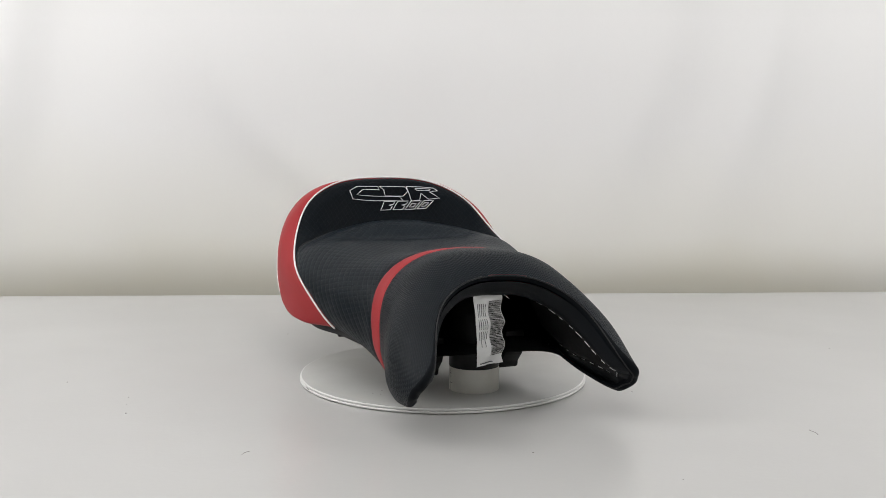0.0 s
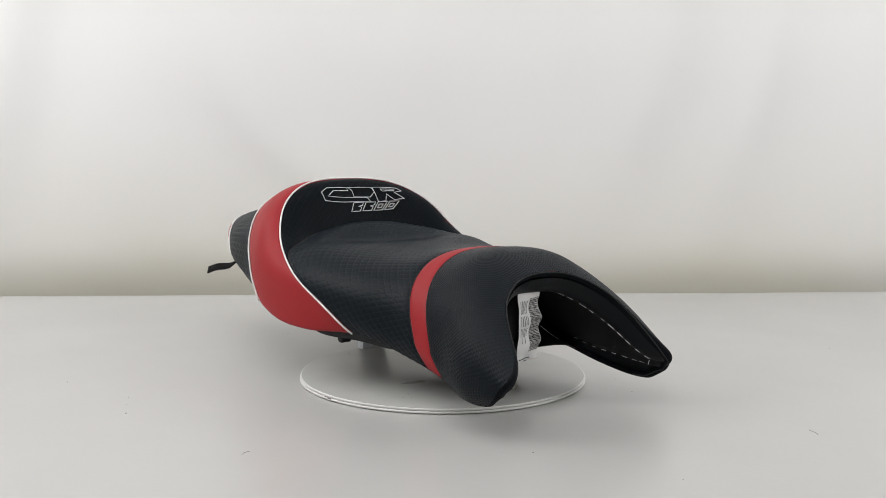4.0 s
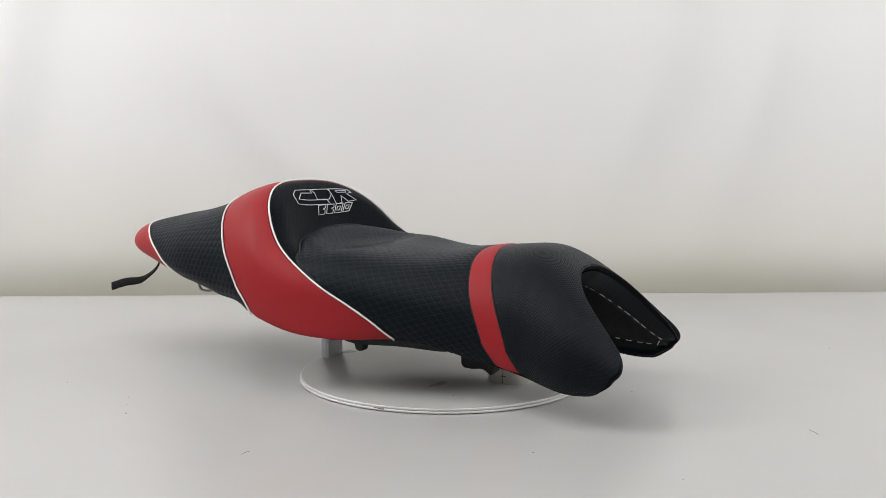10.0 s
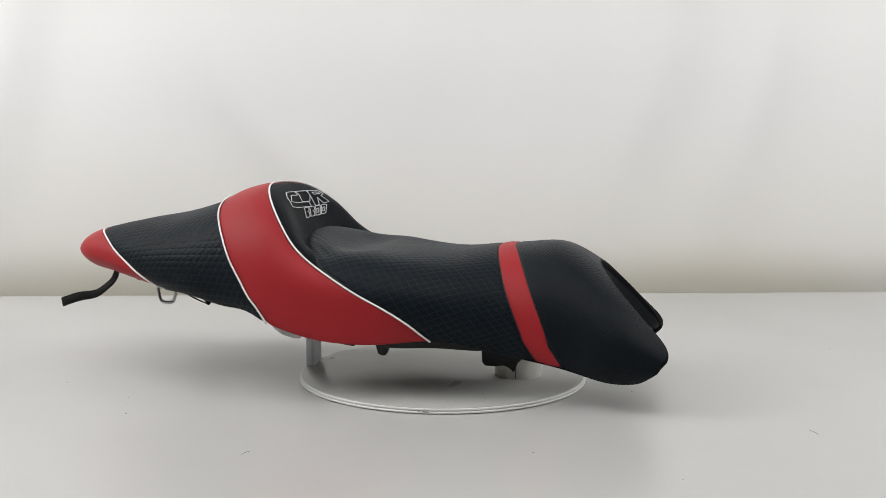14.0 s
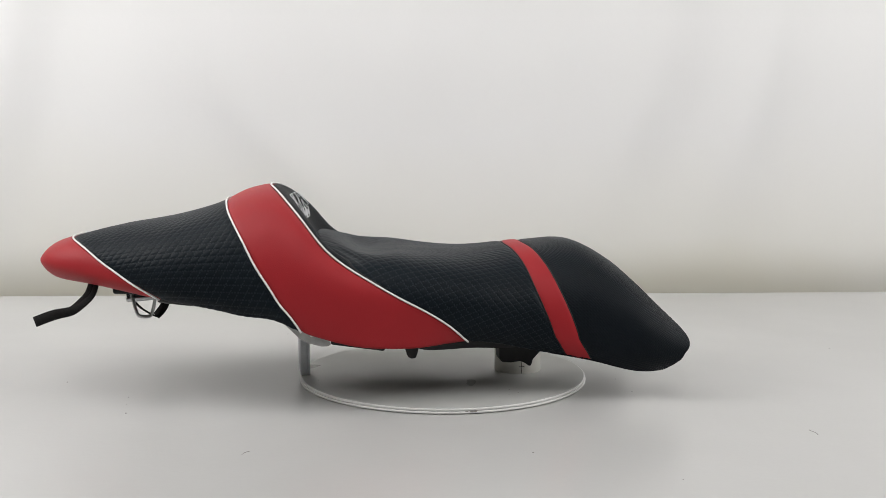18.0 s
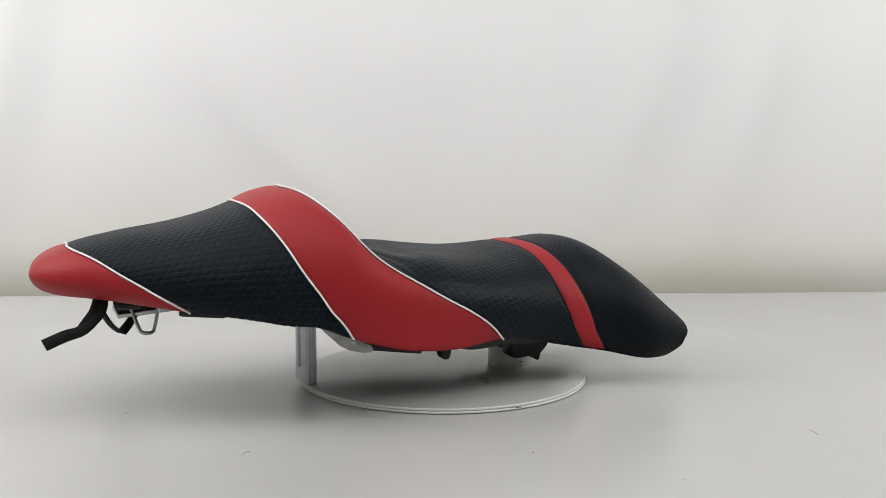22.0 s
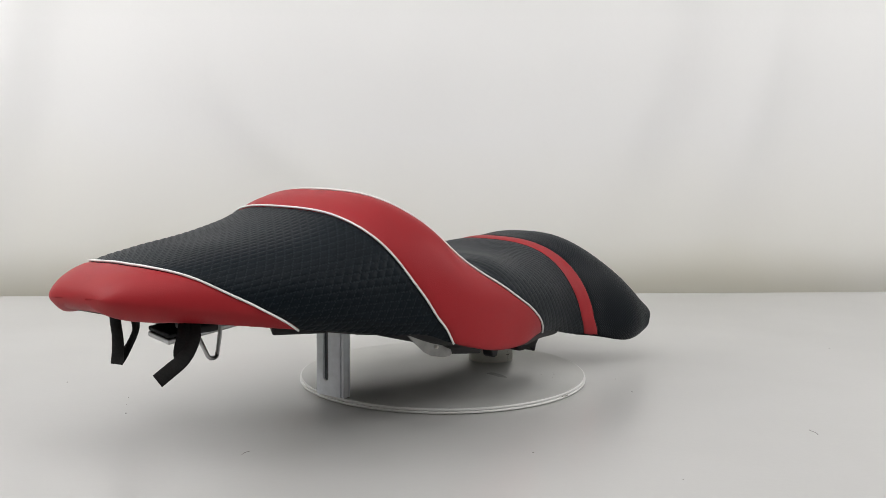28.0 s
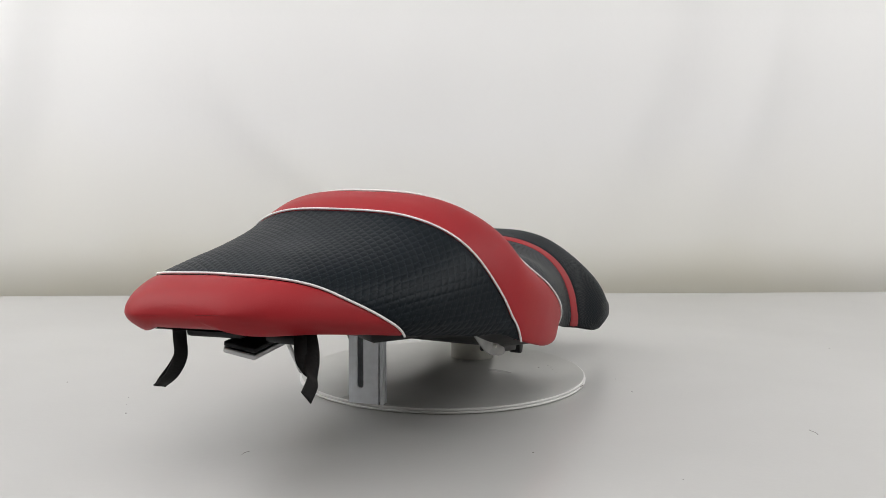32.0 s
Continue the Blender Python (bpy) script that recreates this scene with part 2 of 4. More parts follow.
def backdrop():
    nx, nz = 200, 140
    verts = []
    for j in range(nz):
        z = -0.6 + 2.4 * j / (nz - 1)
        for i in range(nx):
            x = -2.0 + 4.0 * i / (nx - 1)
            # slack folds fall from the upper corners, with soft ribs beside them
            fade = max(0, min(1, (z - 0.06) * 4))
            left = (x + 0.42 - 0.30 * math.exp(-((z - 0.02) / 0.22) ** 2) + 0.20 * max(0, z - 0.40)) / 0.055
            right = (x - 0.30 - 0.25 * max(0, z - 0.12) ** 0.8) / 0.065
            swag = -(0.010 * math.exp(-left * left) + 0.013 * math.exp(-right * right)) * fade
            swag += -0.015 * math.exp(-((x - 0.62 + (0.5 - z) * 0.22) / 0.055) ** 2) * fade
            swag += -0.015 * math.exp(-((x + 0.78 + (0.5 - z) * 0.18) / 0.06) ** 2) * fade
            rib = 0.007 * math.sin(x * 13 + 2.5 * noise.noise((x * 1.5, z * 0.6, 1))) * max(0.0, min(1, abs(x) * 1.6 - 0.6))
            sag = 0.006 * noise.noise((x * 5, z * 2.2, 4)) * fade
            y = 0.74 + swag + rib + sag + 0.014 * noise.noise((x * 2.4, z * 1.6, 9)) + 0.05 * max(0, z - 0.4) + 1.6 * max(0, 0.06 - max(z, -0.1)) ** 2
            verts.append((x, y, z))
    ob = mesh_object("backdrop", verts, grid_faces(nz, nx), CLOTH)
    return tagged(ob, "softly draped off-white cloth backdrop behind the table", "backdrop", kind="structure")


# unseen surfaces added round the table; their tones shape the bounced light
def room():
    def slab(name, size, at, label, material=WALL):
        ob = part(name, box_bm(size, at, 0), material, smooth=False)
        return tagged(ob, label, "wall" if "wall" in name else name, kind="structure")
    slab("floor", (4.4, 5.4, 0.1), (0, -0.6, -0.85), "plain unseen floor under the table, beige to warm the bounced light", BOUNCE_WALL)
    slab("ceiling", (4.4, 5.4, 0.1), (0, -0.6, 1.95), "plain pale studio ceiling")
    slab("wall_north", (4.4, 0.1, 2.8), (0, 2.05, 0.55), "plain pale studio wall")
    slab("wall_south", (4.4, 0.1, 2.8), (0, -3.25, 0.55), "plain unseen wall, grey to hold down the front fill light", DIM_WALL)
    slab("wall_west", (0.1, 5.2, 2.8), (-2.25, -0.6, 0.55), "plain unseen wall, beige to warm the bounced light", BOUNCE_WALL)
    slab("wall_east", (0.1, 5.2, 2.8), (2.25, -0.6, 0.55), "plain unseen wall, beige to warm the bounced light", BOUNCE_WALL)


def table():
    """The plain table that carries the sheet."""
    top = tagged(new("table"), "plain pale wooden table under the white sheet", "table")
    part("tabletop", box_bm((3.2, 2.1, 0.03), (0, -0.6, TABLE_Z - 0.0185), 0.003), TABLE_WOOD, top, smooth=False)
    for x in (-1.5, 1.5):
        for y in (-1.55, 0.35):
            part("leg", box_bm((0.06, 0.06, 0.765), (x, y, -0.4205), 0.004), TABLE_WOOD, top, smooth=False)


table()
table_sheet()
backdrop()
room()

# ---- the turntable and its supports ----
R_DISC = 0.1575
turntable = tagged(new("turntable"), "round white turntable board in two thin layers", "turntable")
part("upper_disc", lathe_bm([(R_DISC - 0.0004, -0.0022), (R_DISC, -0.0018), (R_DISC, -0.0004), (R_DISC - 0.0004, 0)], 128), DISC, turntable)
part("lower_disc", lathe_bm([(R_DISC - 0.0040, -0.0056), (R_DISC - 0.0034, -0.0048), (R_DISC + 0.0004, -0.0047), (R_DISC + 0.0006, -0.0044), (R_DISC + 0.0006, -0.0030), (R_DISC - 0.0006, -0.0026)], 128), DISC, turntable)
part("disc_face", lathe_bm([(R_DISC - 0.0016, 0.0), (R_DISC - 0.0014, 0.0003), (R_DISC - 0.0018, 0.0005)], 128), DISC_FACE, turntable, "smooth grey-white laminate face")

marks = random.Random(6)
for x, y, size in ((0.0942, 0.0562, 0.0010), (0.1064, 0.0630, 0.0009), (0.112, 0.052, 0.0006), (0.101, 0.070, 0.0007), (0.086, 0.066, 0.0005), (0.119, 0.041, 0.0005), (-0.020, -0.148, 0.0006), (0.0045, -0.1515, 0.0005), (-0.028, -0.150, 0.0005), (0.030, -0.138, 0.0008)):
    bm = bmesh.new()
    bmesh.ops.create_icosphere(bm, subdivisions=1, radius=size)
    for v in bm.verts:
        v.co *= 0.6 + 0.8 * marks.random()
        v.co.z *= 0.15
    bmesh.ops.translate(bm, vec=(x, y, 0.0006), verts=bm.verts)
    part("speck", bm, SMUDGE, turntable, "grey dust speck")
part("chip", box_bm((0.0006, 0.0065, 0.0010), (R_DISC + 0.0004, 0.008, -0.0029), 0.0002), SMUDGE, turntable, "dark chip in the disc's rim")
part("chip", box_bm((0.0006, 0.0030, 0.0008), (R_DISC + 0.0002, 0.0015, -0.0027), 0.0002), SMUDGE, turntable, "dark chip in the disc's rim")

# ---- the seat: a loft of cross-sections, cut into panels ----
STATIONS = [-0.42, -0.38, -0.33, -0.28, -0.24, -0.205, -0.175, -0.15, -0.125, -0.1, -0.05, 0.02, 0.09, 0.14, 0.19, 0.235, 0.28]
CREST = [0.1741, 0.1681, 0.174, 0.1826, 0.1952, 0.2129, 0.2174, 0.2019, 0.1729, 0.1574, 0.1546, 0.1458, 0.1500, 0.1500, 0.1180, 0.0800, 0.0430]
HALF_WIDTH = [0.0654, 0.0786, 0.0963, 0.1133, 0.1223, 0.1285, 0.1355, 0.1409, 0.1437, 0.1438, 0.1383, 0.1228, 0.1060, 0.1066, 0.1187, 0.1130, 0.1060]
WAIST_Z = [0.1242, 0.1259, 0.1205, 0.1141, 0.1083, 0.1037, 0.1011, 0.0996, 0.0975, 0.0945, 0.0889, 0.0817, 0.0638, 0.0547, 0.045, 0.0387, 0.033]
EDGE_Z = [0.1112, 0.1126, 0.1068, 0.099, 0.0934, 0.0873, 0.0846, 0.075, 0.0675, 0.0614, 0.057, 0.0587, 0.0440, 0.0348, 0.0238, 0.0265, 0.0205]
EDGE_X = [0.0416, 0.0607, 0.0832, 0.1012, 0.1113, 0.1208, 0.1297, 0.1375, 0.1412, 0.142, 0.1366, 0.1144, 0.0994, 0.1010, 0.1095, 0.1045, 0.0985]
FULLNESS = [2.0, 2.15, 2.2334, 2.34, 2.3668, 2.3634, 2.506, 2.7711, 2.9223, 2.9171, 2.5609, 2.4615, 2.2987, 2.5392, 2.6333, 2.5844, 2.5383]
DISH = [0.007, 0.0067, 0.0054, 0.0047, 0.0053, 0.0071, 0.0099, 0.0139, 0.0174, 0.0182, 0.0126, 0.0058, 0.0013, -0.0005, -0.0025, -0.0021, -0.0016]
TAIL_PIPING = ([0, 0.12, 0.25, 0.4, 0.6, 0.8, 1], [-0.2876, -0.3126, -0.3411, -0.3618, -0.3810, -0.3875, -0.3870])
BAND_REAR = ([0, 0.12, 0.25, 0.4, 0.6, 0.8, 1], [-0.1487, -0.1647, -0.1882, -0.2044, -0.2196, -0.2268, -0.2298])
BAND_FRONT = ([0, 0.12, 0.25, 0.4, 0.55, 0.7, 0.85, 1], [0.0122, -0.0112, -0.0587, -0.0958, -0.1375, -0.1634, -0.1787, -0.1855])
SEAM = ([0.3, 0.45, 0.6, 0.8, 1], [-0.0682, -0.0961, -0.1060, -0.1300, -0.1410])
STRIP_REAR = ([0, 0.2, 0.4, 0.6, 0.8, 1], [0.1144, 0.0972, 0.0838, 0.0754, 0.0685, 0.0644])
STRIP_FRONT = ([0, 0.2, 0.4, 0.6, 0.8, 1], [0.1405, 0.1228, 0.1087, 0.0982, 0.0894, 0.0829])
NOSE_RIM = ([0, 0.08, 0.16, 0.3, 0.5, 0.75, 1], [0.2290, 0.2320, 0.2345, 0.2405, 0.2345, 0.1885, 0.1715])
SEAT_TURN, SEAT_SHIFT, TAIL_Y = -0.04397, 0.01093, -0.42130
TAIL_L, TAIL_W, TAIL_H = 0.0513, 0.5234, 0.0609
TAIL_BEND = -0.01781
LOW = 0.15
# how the backrest falls to the seam, and how the rider's cushion swells in front of it
FALL = ([-0.045, -0.0305, -0.0215, -0.0155, -0.0095, -0.0035, 0], [0, -0.0015, -0.0043, -0.012, -0.019, -0.0222, -0.0211])
SWELL = ([0, 0.0035, 0.0115, 0.0215, 0.0315, 0.0415, 0.0615, 0.0815, 0.16], [-0.0211, -0.0130, -0.0014, 0.0050, 0.0063, 0.0052, 0.0022, 0.0005, 0])


def hermite(xs, ys, x):
    """A smooth curve through knots."""
    n = len(xs)
    h = [xs[k + 1] - xs[k] for k in range(n - 1)]
    d = [(ys[k + 1] - ys[k]) / h[k] for k in range(n - 1)]
    i = 0
    while i < n - 2 and x >= xs[i + 1]:
        i += 1

    def slope(k):
        if k == 0:
            return d[0]
        if k == n - 1:
            return d[-1]
        return (d[k - 1] * h[k] + d[k] * h[k - 1]) / (h[k] + h[k - 1])

    u = (x - xs[i]) / h[i]
    return ((2 * u ** 3 - 3 * u ** 2 + 1) * ys[i] + (u ** 3 - 2 * u ** 2 + u) * h[i] * slope(i)
            + (-2 * u ** 3 + 3 * u ** 2) * ys[i + 1] + (u ** 3 - u ** 2) * h[i] * slope(i + 1))


SECTIONS = {}


def section(y):
    key = round(y, 5)
    if key not in SECTIONS:
        SECTIONS[key] = [hermite(STATIONS, p, y) for p in (CREST, HALF_WIDTH, WAIST_Z, EDGE_Z, EDGE_X, FULLNESS, DISH)]
    return SECTIONS[key]


def on_curve(curve, a):
    s = min(1.0, max(curve[0][0], 1 - abs(a)))
    return hermite(curve[0] + [2 - k for k in curve[0][-2::-1]], curve[1] + curve[1][-2::-1], s)


def skin(a, y, crease=1.0):
    """The seat's outer skin: a runs from -1 (one lower edge) over 0 (crest) to 1 (the other), y along the seat; past 1 it turns in underneath."""
    s = 1 - abs(a)
    zt, w0, zw, zb, wb, n, dish = section(y)
    u = min(1, max(0, (y - TAIL_Y) / TAIL_L))
    k = math.sqrt(max(0, 1 - (1 - u) ** 2.4))
    u2 = min(1, max(0, (y - TAIL_Y) / TAIL_H))
    k2 = max(0, 1 - (1 - u2) ** 1.85) ** (1 / 1.85)
    u3 = min(1, max(0, (y - TAIL_Y) / 0.055))
    k3 = max(0, 1 - (1 - u3) ** 2.3) ** (1 / 2.3)
    w = w0 * (TAIL_W + (1 - TAIL_W) * k)
    zw += 0.008 * max(0, 1 - (y - TAIL_Y) / 0.07) ** 1.5
    zt, zb, wb = zw + (zt - zw) * k2, zw + (zb - zw) * k3, w - (w0 - wb) * (0.4 + 0.6 * k)
    if s < 0:
        q = -s / 0.12
        turn = 0.011
        x, z = wb - turn * q, zb + 0.006 * k2 * q * q
    elif s < LOW:
        q = 1 - s / LOW
        x, z = w - (w - wb) * q * q, zw - (zw - zb) * q
    else:
        ph = (s - LOW) / (1 - LOW) * math.pi / 2
        n = min(6, max(1.6, n))
        x, z = w * max(0, math.cos(ph)) ** (2 / n), zw + (zt - zw) * max(0, math.sin(ph)) ** (2 / n)
        up = max(0, math.sin(ph))
        z -= dish * k2 * up ** 5
        if up > 0.4 and -0.2 < y < 0.06:
            d = y - on_curve(SEAM, a)
            rise = hermite(*FALL, d) if -0.045 < d < 0 else hermite(*SWELL, d) if 0 <= d < 0.16 else 0.0
            z += crease * rise * (up ** 2.5 if rise > 0 else up ** 8)
    x = x if a > 0 else -x
    # the tail hangs lower and fuller on one side
    tilt = (1 - x / w) / 2
    lean = min(1, max(0, (-0.335 - y) / 0.08))
    lean *= lean * (3 - 2 * lean) * tilt
    return Vector((x - 0.007 * lean + TAIL_BEND * (max(0, -0.15 - y) / 0.25) ** 1.5, y, z - 0.006 * lean - 0.006 * tilt * min(1, max(0, (y - 0.07) / 0.08))))


def skin_normal(a, y):
    e = 0.004
    da = skin(min(1.12, a + e), y) - skin(max(-1.12, a - e), y)
    dy = skin(a, y + 0.001) - skin(a, max(TAIL_Y + 0.0005, y - 0.001))
    n = dy.cross(da)
    if n.length < 1e-12:
        return Vector((0, 0, 1))
    n.normalize()
    mid = Vector((0, y, section(y)[2] + 0.012)) if abs(a) < 0.9 else Vector((0.6 * skin(a, y).x, y, section(y)[2]))
    return n if n.dot(skin(a, y) - mid) > 0 else -n


SEAT = pose(SEAT_SHIFT, 0, 0, 0, 0, math.degrees(SEAT_TURN))


RUN_A = [-1.12 + 0.04 * k for k in range(57)]
RUN_Y = [TAIL_Y + 0.001 + 0.008 * k for k in range(90)]
RUN_P = [[skin(a, y) for y in RUN_Y] for a in RUN_A]
RUN_U, RUN_V = [[0.0] * 90 for a in RUN_A], [[0.0] * 90 for a in RUN_A]
for j in range(90):
    for i in range(29, 57):
        RUN_U[i][j] = RUN_U[i - 1][j] + (RUN_P[i][j] - RUN_P[i - 1][j]).length
    for i in range(27, -1, -1):
        RUN_U[i][j] = RUN_U[i + 1][j] - (RUN_P[i][j] - RUN_P[i + 1][j]).length
for i in range(57):
    for j in range(1, 90):
        RUN_V[i][j] = RUN_V[i][j - 1] + (RUN_P[i][j] - RUN_P[i][j - 1]).length


def surface_run(a, y):
    """Metres run over the skin, across from the crest and along from the tail."""
    i, j = (a + 1.12) / 0.04, (y - RUN_Y[0]) / 0.008
    i0, j0 = min(55, max(0, int(i))), min(88, max(0, int(j)))
    u, v = min(1, max(0, i - i0)), min(1, max(0, j - j0))
    return [(t[i0][j0] * (1 - u) + t[i0 + 1][j0] * u) * (1 - v) + (t[i0][j0 + 1] * (1 - u) + t[i0 + 1][j0 + 1] * u) * v for t in (RUN_U, RUN_V)]


A_END = 0.99


def nose_rim(a):
    """The front edge of the nose; the wing tips are rounded off below."""
    s = max(0.0, A_END - abs(a))
    return on_curve(NOSE_RIM, a) - 0.0035 * (1 - s ** 0.7) - 0.015 * (1 - math.sqrt(max(0, 1 - max(0, 1 - s / 0.25) ** 2)))


def finer(grid, times_i, times_j):
    """A grid of points drawn through the coarse one on smooth curves, times_i and times_j as fine."""
    def along(g, k):
        n = g.shape[0]
        at = np.arange((n - 1) * k + 1) / k
        i = np.minimum(at.astype(int), n - 2)
        u = (at - i).reshape(-1, *([1] * (g.ndim - 1)))
        p0, p1, p2, p3 = g[np.maximum(i - 1, 0)], g[i], g[i + 1], g[np.minimum(i + 2, n - 1)]
        return 0.5 * (2 * p1 + (p2 - p0) * u + (2 * p0 - 5 * p1 + 4 * p2 - p3) * u ** 2 + (3 * p1 - p0 - 3 * p2 + p3) * u ** 3)
    return along(along(grid, times_i).swapaxes(0, 1), times_j).swapaxes(0, 1)


def quilt_relief(families, depth):
    """Padded diamonds between two families of stitched grooves."""
    def height(u, w):
        low = np.zeros_like(u)
        for angle, gap, weight in families:
            c, s = math.cos(radians(angle)), math.sin(radians(angle))
            k = w * s / gap + u * c / gap
            d = (0.5 - np.abs(k - np.floor(k) - 0.5)) * gap
            low = np.maximum(low, weight * np.exp(-(d / 0.0011) ** 2))
        return -depth * low
    return height


def weave_relief(period, depth):
    """Small dents in rows, like the grain of woven fibre."""
    def height(u, w):
        return -depth * (0.5 + 0.5 * np.sin(u * 2 * math.pi / period)) * (0.5 + 0.5 * np.sin(w * 2 * math.pi / period))
    return height


def loft(name, rear, front, material, parent, label="", a0=-1.12, a1=1.12, na=120, ny=40, sink=0.0016, soft=0.004, lift=0.0, edges="fr", ease=1.0, laid=None, relief=None, wings=False):
    """One upholstery panel between two lines across the skin; its edges dip into the seams."""
    verts, normals, uvs, edge = [], [], [], []
    for i in range(na + 1):
        b = i / na
        # wings: closer rows towards both lower edges
        b = b + 0.85 * (0.5 - 0.5 * math.cos(b * math.pi) - b) if wings else b
        a = a0 + (a1 - a0) * b
        y0, y1 = rear(a), front(a)
        for j in range(ny + 1):
            v = j / ny
            v = (v + 0.35 * (v * v * (3 - 2 * v) - v)) ** ease
            y = y0 + (y1 - y0) * v
            p, n = skin(a, y), skin_normal(a, y)
            d = 9.0
            if "r" in edges:
                d = min(d, abs(y - y0))
            if "f" in edges:
                d = min(d, abs(y1 - y))
            verts.append(SEAT @ (p + n * (-sink * math.exp(-d / soft * 1.6) + lift)))
            normals.append(SEAT.to_3x3() @ n)
            edge.append(min(1.0, d / 0.004))
            # the quilted sheet lies over the form like a cloth
            if laid:
                q = skin(a, y, 0.0)
                uvs.append((laid[1] * math.atan2(q.x, q.z - laid[0]), y))
            else:
                uvs.append(surface_run(a, y))
    rows, cols = na + 1, ny + 1
    if relief:
        ki, kj, height = relief
        data = np.concatenate([np.array(verts), np.array(normals), np.array(uvs), np.array(edge)[:, None]], axis=1).reshape(rows, cols, -1)
        data = finer(data, ki, kj)
        rows, cols = data.shape[:2]
        data = data.reshape(rows * cols, -1)
        n = data[:, 3:6] / np.maximum(1e-9, np.linalg.norm(data[:, 3:6], axis=1))[:, None]
        uvs = data[:, 6:8]
        verts = data[:, :3] + n * (height(uvs[:, 0], uvs[:, 1]) * np.clip(data[:, 8], 0, 1))[:, None]
    return sheet_object(name, np.array(verts), rows, cols, np.array(uvs), material, parent, label)


def line_on(curve, a0=-1.0, a1=1.0, n=160, lift=0.0):
    pts = []
    for i in range(n + 1):
        a = a0 + (a1 - a0) * i / n
        y = on_curve(curve, a)
        pts.append(SEAT @ (skin(a, y) + skin_normal(a, y) * lift))
    return pts


def smoothed(pts, times=6):
    for _ in range(times):
        pts = [pts[0]] + [(pts[k - 1] + pts[k] * 2 + pts[k + 1]) / 4 for k in range(1, len(pts) - 1)] + [pts[-1]]
    return pts


seat = tagged(new("motorcycle_seat"), "black and red vinyl motorcycle seat with white piping on the turntable", "motorcycle seat")

# where the backrest seam meets the front piping
JOIN = 1.0
for k in range(400):
    a = 1 - k / 400
    if 1 - a > SEAM[0][0] and on_curve(SEAM, a) > on_curve(BAND_FRONT, a) + 0.001:
        JOIN = a
        break


def seat_rear(a):
    return on_curve(SEAM, a) if abs(a) < JOIN else on_curve(BAND_FRONT, a)


loft("tail_panel", lambda a: TAIL_Y + 0.000001, lambda a: on_curve(TAIL_PIPING, a), RED, seat, "red vinyl tail panel", edges="f", ny=60, ease=2.6)
loft("rear_panel", lambda a: on_curve(TAIL_PIPING, a), lambda a: on_curve(BAND_REAR, a), WEAVE, seat, "black quilted vinyl passenger panel", ny=80, laid=(0.08, 0.11), relief=(4, 3, quilt_relief(REAR_LINES, 0.00042)))
loft("red_band", lambda a: on_curve(BAND_REAR, a), lambda a: on_curve(BAND_FRONT, a), RED, seat, "broad red vinyl band", ny=60)
loft("backrest_panel", lambda a: on_curve(BAND_FRONT, a), lambda a: on_curve(SEAM, a), WEAVE_BACK, seat, "black quilted vinyl backrest panel", -JOIN, JOIN, na=120, ny=40, sink=0.0022, relief=(3, 2, quilt_relief(BACK_LINES, 0.00012)))
loft("rider_panel", seat_rear, lambda a: on_curve(STRIP_REAR, a), WEAVE_FRONT, seat, "black quilted vinyl rider panel", ny=90, na=150, sink=0.0022, laid=(0.05, 0.12), relief=(3, 3, quilt_relief(FRONT_LINES, 0.00028)))
loft("red_strip", lambda a: on_curve(STRIP_REAR, a), lambda a: on_curve(STRIP_FRONT, a), RED, seat, "narrow red vinyl strip", ny=16, a0=-1.02, a1=1.02)
loft("nose_cover", lambda a: on_curve(STRIP_FRONT, a), nose_rim, CARBON, seat, "black carbon-grain vinyl nose cover", -A_END, A_END, ny=60, edges="r", na=160, relief=(3, 3, weave_relief(0.0032, 0.00022)), wings=True)
for curve in (TAIL_PIPING, BAND_REAR, BAND_FRONT):
    tube("piping", smoothed(line_on(curve, -1.0, 1.0, lift=0.0004)), 0.0010, PIPING, seat, "white piping")
tube("seam", line_on(SEAM, -JOIN, JOIN, lift=-0.0017), 0.0010, SEAMLINE, seat, "black stitched seam", 6)
for curve in (STRIP_REAR, STRIP_FRONT):
    tube("seam", line_on(curve, lift=-0.0015), 0.0007, SEAMLINE, seat, "black stitched seam", 6)


def inner_depth(a, y):
    """How thick the padded nose is at a place, from the cover to its inner face; it thins out to a narrow fold along all edges."""
    top = max(0.0, 1 - abs(a)) ** 0.7
    edge = min(max(0.0, nose_rim(a) - y), max(0.0, A_END - abs(a)) * 0.16)
    full, run = 0.0085 + 0.0200 * top, 0.012 - 0.005 * top
    return 0.0070 + full * (1 - math.exp(-edge / run)), edge


def inward(a, y):
    """The way from the cover into the padding."""
    n = skin_normal(max(-0.97, min(0.97, a)), y)
    return Vector((-n.x, -0.25 * n.y, -n.z)).normalized()


